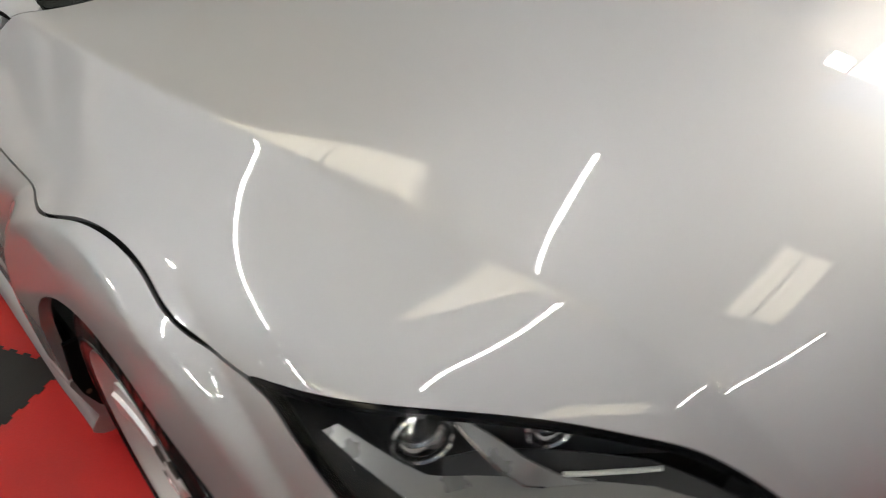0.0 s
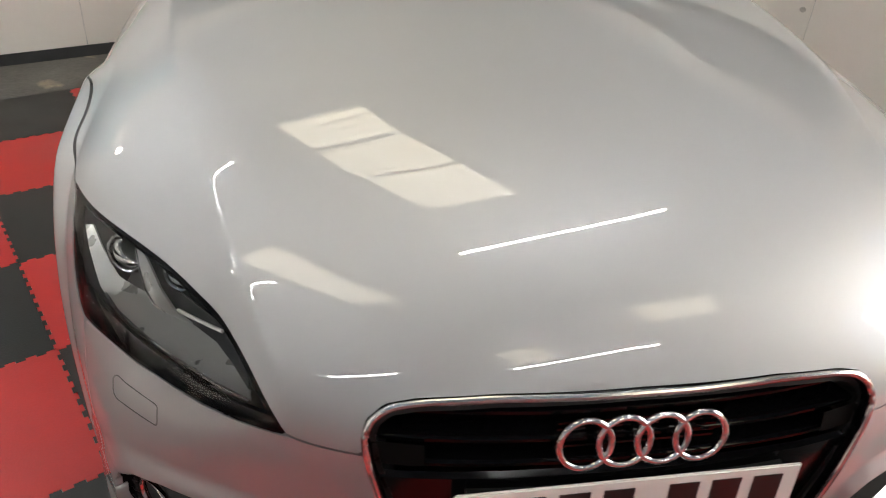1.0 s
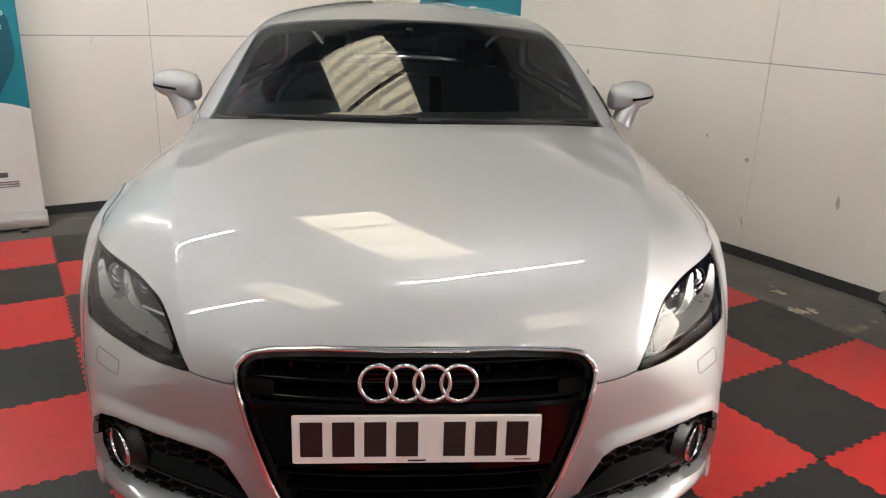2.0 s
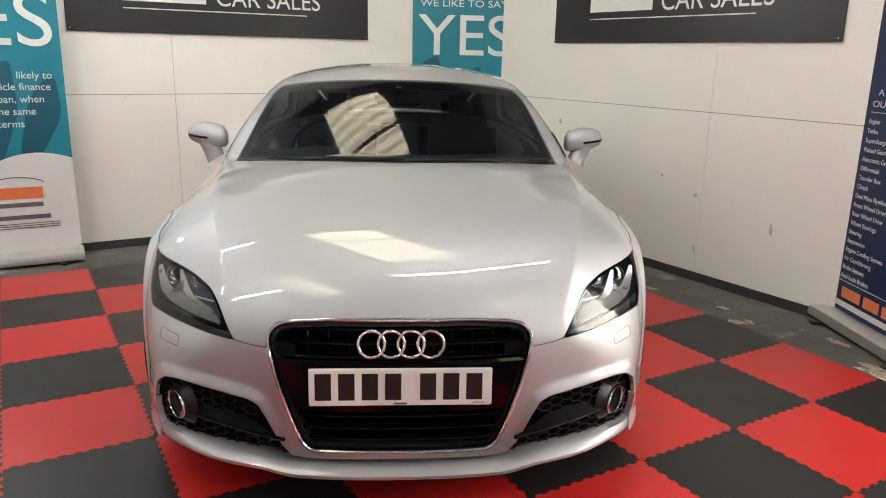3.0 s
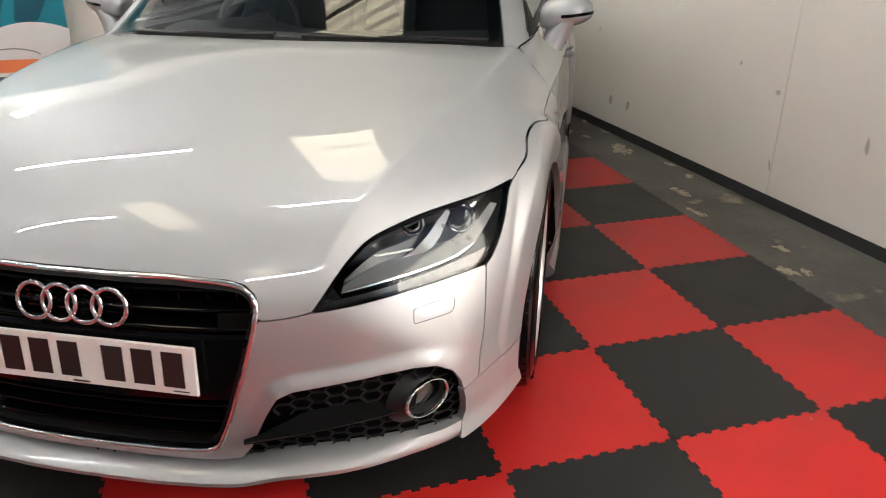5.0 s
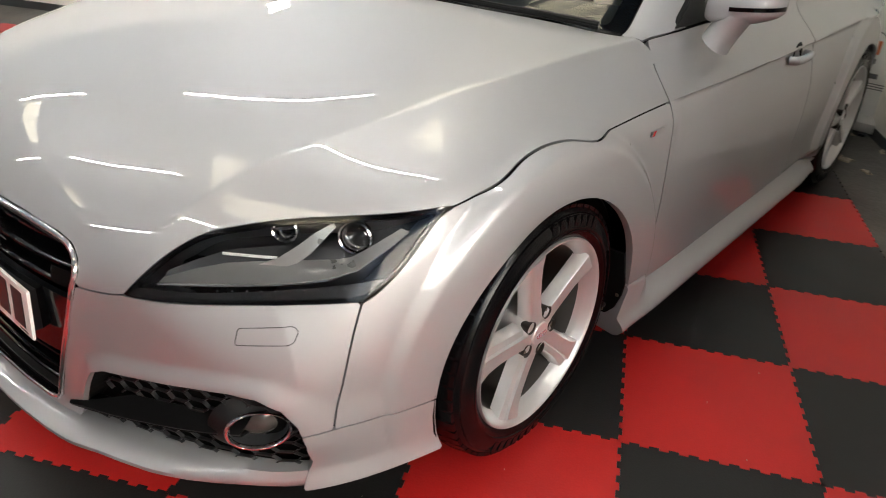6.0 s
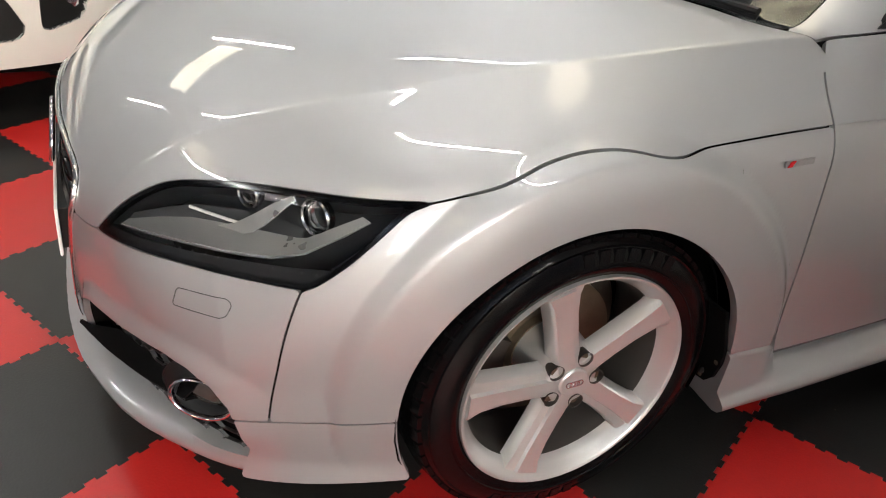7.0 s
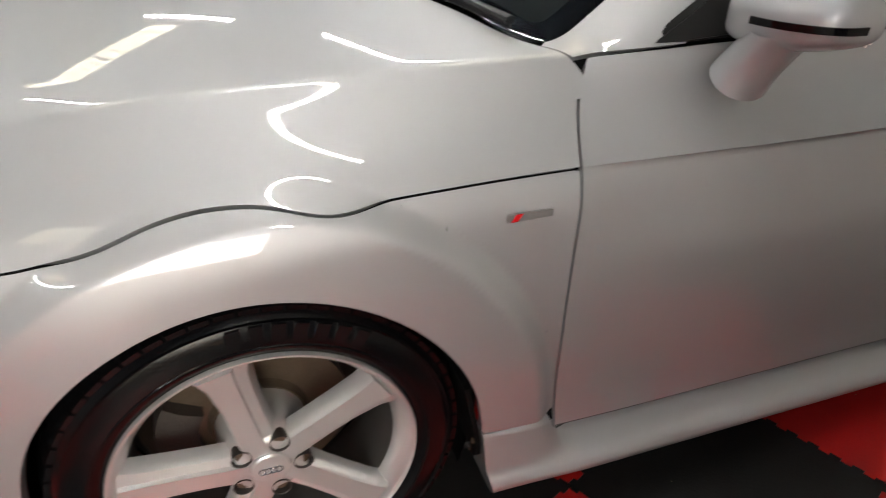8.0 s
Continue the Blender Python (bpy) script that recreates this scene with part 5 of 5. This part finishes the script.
# ---------------------------------------------------------------- boards, signs, banners
def words(name, text, height, mat, parent, m, align="LEFT", width=0):
    """Lettering in the built-in font, lying in the x-z plane of m, as a mesh."""
    cu = bpy.data.curves.new(name, "FONT")
    cu.body, cu.size, cu.align_x, cu.extrude = text, height * 1.38, align, .0006
    tmp = bpy.data.objects.new(name, cu)
    scene.collection.objects.link(tmp)
    me = bpy.data.meshes.new_from_object(tmp.evaluated_get(bpy.context.evaluated_depsgraph_get()))
    bpy.data.objects.remove(tmp)
    bpy.data.curves.remove(cu)
    me.name = name
    me.materials.clear()
    me.materials.append(mat)
    if width:
        xs = [v.co.x for v in me.vertices]
        k = width / (max(xs) - min(xs))
        for v in me.vertices:
            v.co.x *= k
    return part(name, me, mat, parent, m=m @ Matrix.Rotation(radians(90), 4, "X"))


def bar(parent, x, z, w, h, mat, y=-.003, name="writing_bar"):
    return part(name, boxed(x, y - .0015, z, x + w, y, z + h), mat, parent, smooth=False)


def build_boards():
    t = .006
    for u0, u1 in ((-8.9, -7.53), (-7.53, -5.09), (-5.09, -2.65), (-2.65, -.21), (-.21, 2.23), (2.23, CORNER_U - .2)):
        for z0, z1 in ((.05, 1.0625), (1.0668, 2.29)):
            b = part("wall_board", boxed(u0 + .0013, CORNER_V - t - .001, z0, u1 - .0013, CORNER_V - .001, z1, .0012), WALL_WHITE, m=ROOM, smooth=False)
            tagged(b, "white painted wall board with thin joints and scuffs", "wall board", kind="structure")
    for v0, v1 in ((CORNER_V - 2.43, CORNER_V - .012), (-1.42, CORNER_V - 2.43)):
        for z0, z1 in ((.05, 1.0625), (1.0668, 2.29)):
            b = part("wall_board", boxed(CORNER_U - t - .001, v0 + .0013, z0, CORNER_U - .001, v1 - .0013, z1, .0012), WALL_WHITE, m=WALL_R, smooth=False)
            tagged(b, "white painted wall board with thin joints and scuffs", "wall board", kind="structure")


build_boards()


def sign_board(m, width, label_extra=""):
    """A black board; the firm's own name is a bar, the words after it are lettered."""
    s = thing("sign_board", "black wall sign with white lettering and an underline", "sign", m, "wall signs")
    part("board", boxed(0, -.012, 0, width, 0, .62, .002), SIGN_BLACK, s)
    bar(s, width * .165, .205, width * .255, .115, SIGN_WHITE, -.013)
    words("lettering", "CAR SALES", .125, SIGN_WHITE, s, Matrix.Translation((width * .45, -.0135, .20)), width=width * .36)
    bar(s, width * .165, .155, width * .60, .007, SIGN_WHITE, -.013, "underline")
    for x in (.02, width - .02):
        part("screw", revolve([(0, .001), (.003, .004), (.004, 0)], 10, Matrix.Translation((x, -.012, .02)) @ Matrix.Rotation(radians(-90), 4, "Z")), ALUMINIUM, s)
    return s


sign_board(ROOM @ Matrix.Translation((-.861, CORNER_V - .009, 1.475)), 2.14)
sign_board(WALL_R @ Matrix.Translation((CORNER_U - .009, 2.114, 1.478)) @ Matrix.Rotation(radians(-90), 4, "Z"), 2.2)


def banner_base(s, width, mat=ALUMINIUM):
    prof = [(-.075, .012), (-.08, .03), (-.07, .062), (-.03, .085), (.0, .09), (.03, .085), (.07, .062), (.08, .03), (.075, .012)]
    n = len(prof)
    verts = [(x, y, z) for x in (-.01, width + .01) for y, z in prof]
    faces = [(i, i + 1, n + i + 1, n + i) for i in range(n - 1)] + [tuple(range(n))[::-1], tuple(range(n, 2 * n)), (n - 1, 0, n, 2 * n - 1)]
    part("cassette", (verts, faces), mat, s)
    for x in (.12, width - .12):
        part("foot", boxed(x - .02, -.13, 0, x + .02, .13, .013, .003), SIGN_BLACK, s)
    part("pole", tube([(width / 2, .03, .08), (width / 2, .02, 2.02)], .011, 8), ALUMINIUM, s)
    part("top_rail", boxed(0, -.008, 1.985, width, .012, 2.015, .003), ALUMINIUM, s)


def finance_banner(m):
    """Teal roller banner with a white cloud foot; the firm's name and address are bars."""
    w = .85
    s = thing("roller_banner", "teal and white roller banner with large white lettering", "banner", m, "finance banners")
    banner_base(s, w)
    part("print_teal", boxed(0, -.001, .60, w, .001, 1.99), BANNER_TEAL, s, smooth=False)
    cloud = [(0, .09), (w, .09), (w, .60)] + [(w - .52 * i / 12, .60 + .115 * math.sin(math.pi * (.18 + .82 * i / 12)) ** .7 * 1.05) for i in range(13)] + [(.33 - .33 * i / 8, .66 + .07 * math.sin(math.pi * i / 8)) for i in range(9)]
    part("print_cloud", slab(cloud, .001, Matrix.Translation((0, -.002, 0))), BANNER_WHITE, s, smooth=False)
    for k, (x0, x1, zt, zb) in enumerate(((.34, .56, 1.30, .66), (.56, .80, 1.20, .70), (.02, .22, 1.38, 1.10))):
        swoosh = [(x0, zb), (x0 + .12, zb), (x1 + .02, (zt + zb) / 2), (x1, zt), (x1 - .10, zt - .05), (x0 + .06, (zt + zb) / 2 + .05)]
        part("print_swirl", slab(rounded(swoosh, .08, 6), .001, Matrix.Translation((0, -.0017, 0))), BANNER_DEEP, s, smooth=False)
    words("lettering", "WE LIKE TO SAY", .055, BANNER_WHITE, s, Matrix.Translation((.07, -.003, 1.755)), width=.70)
    words("lettering", "YES", .335, BANNER_WHITE, s, Matrix.Translation((.055, -.003, 1.375)), width=.755)
    for k, (text, right, z) in enumerate((("likely to", .785, 1.178), ("vehicle finance", .77, 1.108), ("loan, when", .728, 1.033), ("the same", .675, .958), ("terms", .605, .882))):
        words("lettering", text, .045, BANNER_WHITE, s, Matrix.Translation((right, -.003, z)), "RIGHT")
    for text, left, z in (("than a p", .085, 1.033), ("appl", .145, .958)):
        words("lettering", text, .045, BANNER_WHITE, s, Matrix.Translation((left, -.003, z)))
    car_line = [(.40 + .27 * i / 16, -.0035, .545 + .03 * math.sin(math.pi * i / 16) ** .6 - .012 * i / 16) for i in range(17)]
    part("logo_line", tube(car_line, .003, 6), BANNER_GREY, s)
    bar(s, .30, .43, .10, .07, BANNER_TEAL, name="logo_bar")
    bar(s, .41, .43, .25, .075, BANNER_ORANGE, name="logo_bar")
    bar(s, .41, .378, .245, .028, BANNER_GREY, name="logo_bar")
    bar(s, .24, .298, .45, .028, BANNER_GREY)
    for i in range(3):
        bar(s, .12, .268 - .014 * i, .62, .005, BANNER_GREY)
    return s


finance_banner(Matrix(((.897, -.44, 0, -2.10 - .85 * .897), (.44, .897, 0, 2.15 - .85 * .44), (0, 0, 1, 0), (0, 0, 0, 1))))
finance_banner(Matrix.Translation((.118, 3.52, 0)) @ Matrix.Diagonal((1.02, 1, 1, 1)))


def warranty_banner(m):
    w = .85
    s = thing("roller_banner", "dark navy roller banner listing car parts in white", "banner", m)
    banner_base(s, w)
    part("print_navy", boxed(0, -.001, .08, w, .001, 1.99), BANNER_NAVY, s, smooth=False)
    words("lettering", "A SELECTION OF", .032, BANNER_WHITE, s, Matrix.Translation((.185, -.003, 1.222)), width=.50)
    words("lettering", "OUR RANGE OF", .032, BANNER_WHITE, s, Matrix.Translation((.15, -.003, 1.165)), width=.50)
    bar(s, .15, 1.137, .56, .003, BANNER_WHITE)
    first = ("Engine", "Turbo", "Supercharger", "Manual Gearbox", "Automatic Gearbox", "Differential", "Transfer Box", "Clutch", "Dual Mass Flywheel", "Front Wheel Drive", "Rear Wheel Drive",
             "Wheel Bearings", "Steering", "Suspension", "Engine Cooling System", "Air Conditioning", "Brake System", "Anti-Lock Brakes")
    for i, text in enumerate(first):
        words("lettering", text, .024, BANNER_WHITE, s, Matrix.Translation((.145 - .0015 * i, -.003, 1.083 - .0478 * i)))
    for i in range(8):
        z = .64 - .0478 * i
        if i == 7:
            words("lettering", "Car Hire", .024, BANNER_WHITE, s, Matrix.Translation((.55, -.003, z)))
        else:
            bar(s, .55, z, .12 + .03 * (i % 3), .020, BANNER_WHITE)
    bar(s, .10, .252, .62, .003, BANNER_WHITE)
    for i, (a, b) in enumerate(((.15, .31), (.335, .46), (.485, .66))):
        bar(s, a, .165, b - a, .058, BANNER_ORANGE)
    bar(s, .105, .115, .60, .03, BANNER_WHITE)
    return s


warranty_banner(Matrix.Translation((2.375, 1.0, 0)) @ Matrix.Rotation(radians(-90), 4, "Z"))


# ---------------------------------------------------------------- the white car across the floor
def white_body(x, y, z):
    low = lower_body(x * .97, y, .28 + (z - .24) * .86)
    top = smax(smax((z - 1.42 + .10 * x * x) * .95, (np.abs(x) - .80 + .30 * (z - .9)) * .95, .12), smax((.55 + (z - .95) * 1.1 - y) * .65, y - 3.0 + .25 * (z - .9), .10), .10)
    return smin(low, np.maximum(top, .8 - z), .04)


def build_white_car():
    wc = thing("hatchback", "white hatchback with black lower grille parked nearby", "car", Matrix.Translation((-2.42, -1.36, 0)) @ Matrix.Rotation(radians(84), 4, "Z"))
    v, nrm, f = net(white_body, (-1, -.95, .20), (1.0, 3.45, 1.46), .03)
    whole = (v, nrm, [tuple(int(i) for i in t) for t in f])
    mouth = polygon_field(rounded([(-.1, .34), (.46, .34), (.50, .38), (.44, .52), (-.1, .54)], .03))
    pocket = polygon_field(rounded([(.545, .36), (.70, .40), (.735, .50), (.70, .56), (.56, .53)], .025))
    upper = polygon_field(rounded([(-.1, .63), (.40, .62), (.43, .66), (.38, .70), (-.1, .71)], .015))
    lampy = polygon_field(rounded([(.46, .64), (.74, .62), (.80, .70), (.52, .73)], .02))

    def holes(x, y, z):
        a = np.abs(x)
        return np.where(y < -.3, np.minimum.reduce([mouth(a, z), pocket(a, z), upper(a, z), lampy(a, z)]), .5)

    def windows(x, y, z):
        a = np.abs(x)
        side = np.maximum.reduce([np.abs(z - 1.12) - .17, .95 + (z - .95) * .9 - y, y - 2.6, .4 - a])
        screen = np.maximum.reduce([a - .64 + .28 * (z - .95), .97 - z, z - 1.33, y - 1.25])
        return np.minimum(side, screen)

    def arches(x, y, z):
        r = np.minimum(np.hypot(y - .02, z - .32), np.hypot(y - 2.5, z - .32))
        return np.where(np.abs(x) > .5, r - .36, .5)
    sheet("body", clip(whole, lambda x, y, z: np.maximum.reduce([-holes(x, y, z), -arches(x, y, z), -windows(x, y, z), .235 - z])), WHITE_CAR, wc, "white painted body", fold=.03)
    sheet("dark_windows", clip(whole, windows), GLOSS_BLACK, wc, fold=0, inset=.004)
    sheet("lower_grille", clip(whole, lambda x, y, z: np.minimum(np.where(y < -.3, mouth(np.abs(x), z), .5), np.where(y < -.3, upper(np.abs(x), z), .5))), SATIN_BLACK, wc, fold=-.03, inset=.035)
    for side in (1, -1):
        sheet("fog_pocket", clip(whole, lambda x, y, z: np.maximum(np.where(y < -.3, pocket(np.abs(x), z), .5), .1 - x * side)), SATIN_BLACK, wc, fold=-.03, inset=.035)
        sheet("headlamp", clip(whole, lambda x, y, z: np.maximum(np.where(y < -.3, lampy(np.abs(x), z), .5), .1 - x * side)), LENS_CHROME, wc, fold=0, inset=.01)
        part("fog_lamp", revolve([(-.03, .045), (0, .043), (.004, .03), (.006, 0)], 24, facing((side * .645, -.655, .46), (side * .4, -.9, 0))), LENS_CHROME, wc)
    part("sump_guard", boxed(-.74, -.60, .16, .74, 3.0, .30), GAP, wc)
    for y in (.02, 2.5):
        wheel(wc, Matrix.Translation((.86, y, TYRE_R)))
        wheel(wc, Matrix.Translation((-.86, y, TYRE_R)) @ Matrix.Rotation(math.pi, 4, "Z"))


build_white_car()
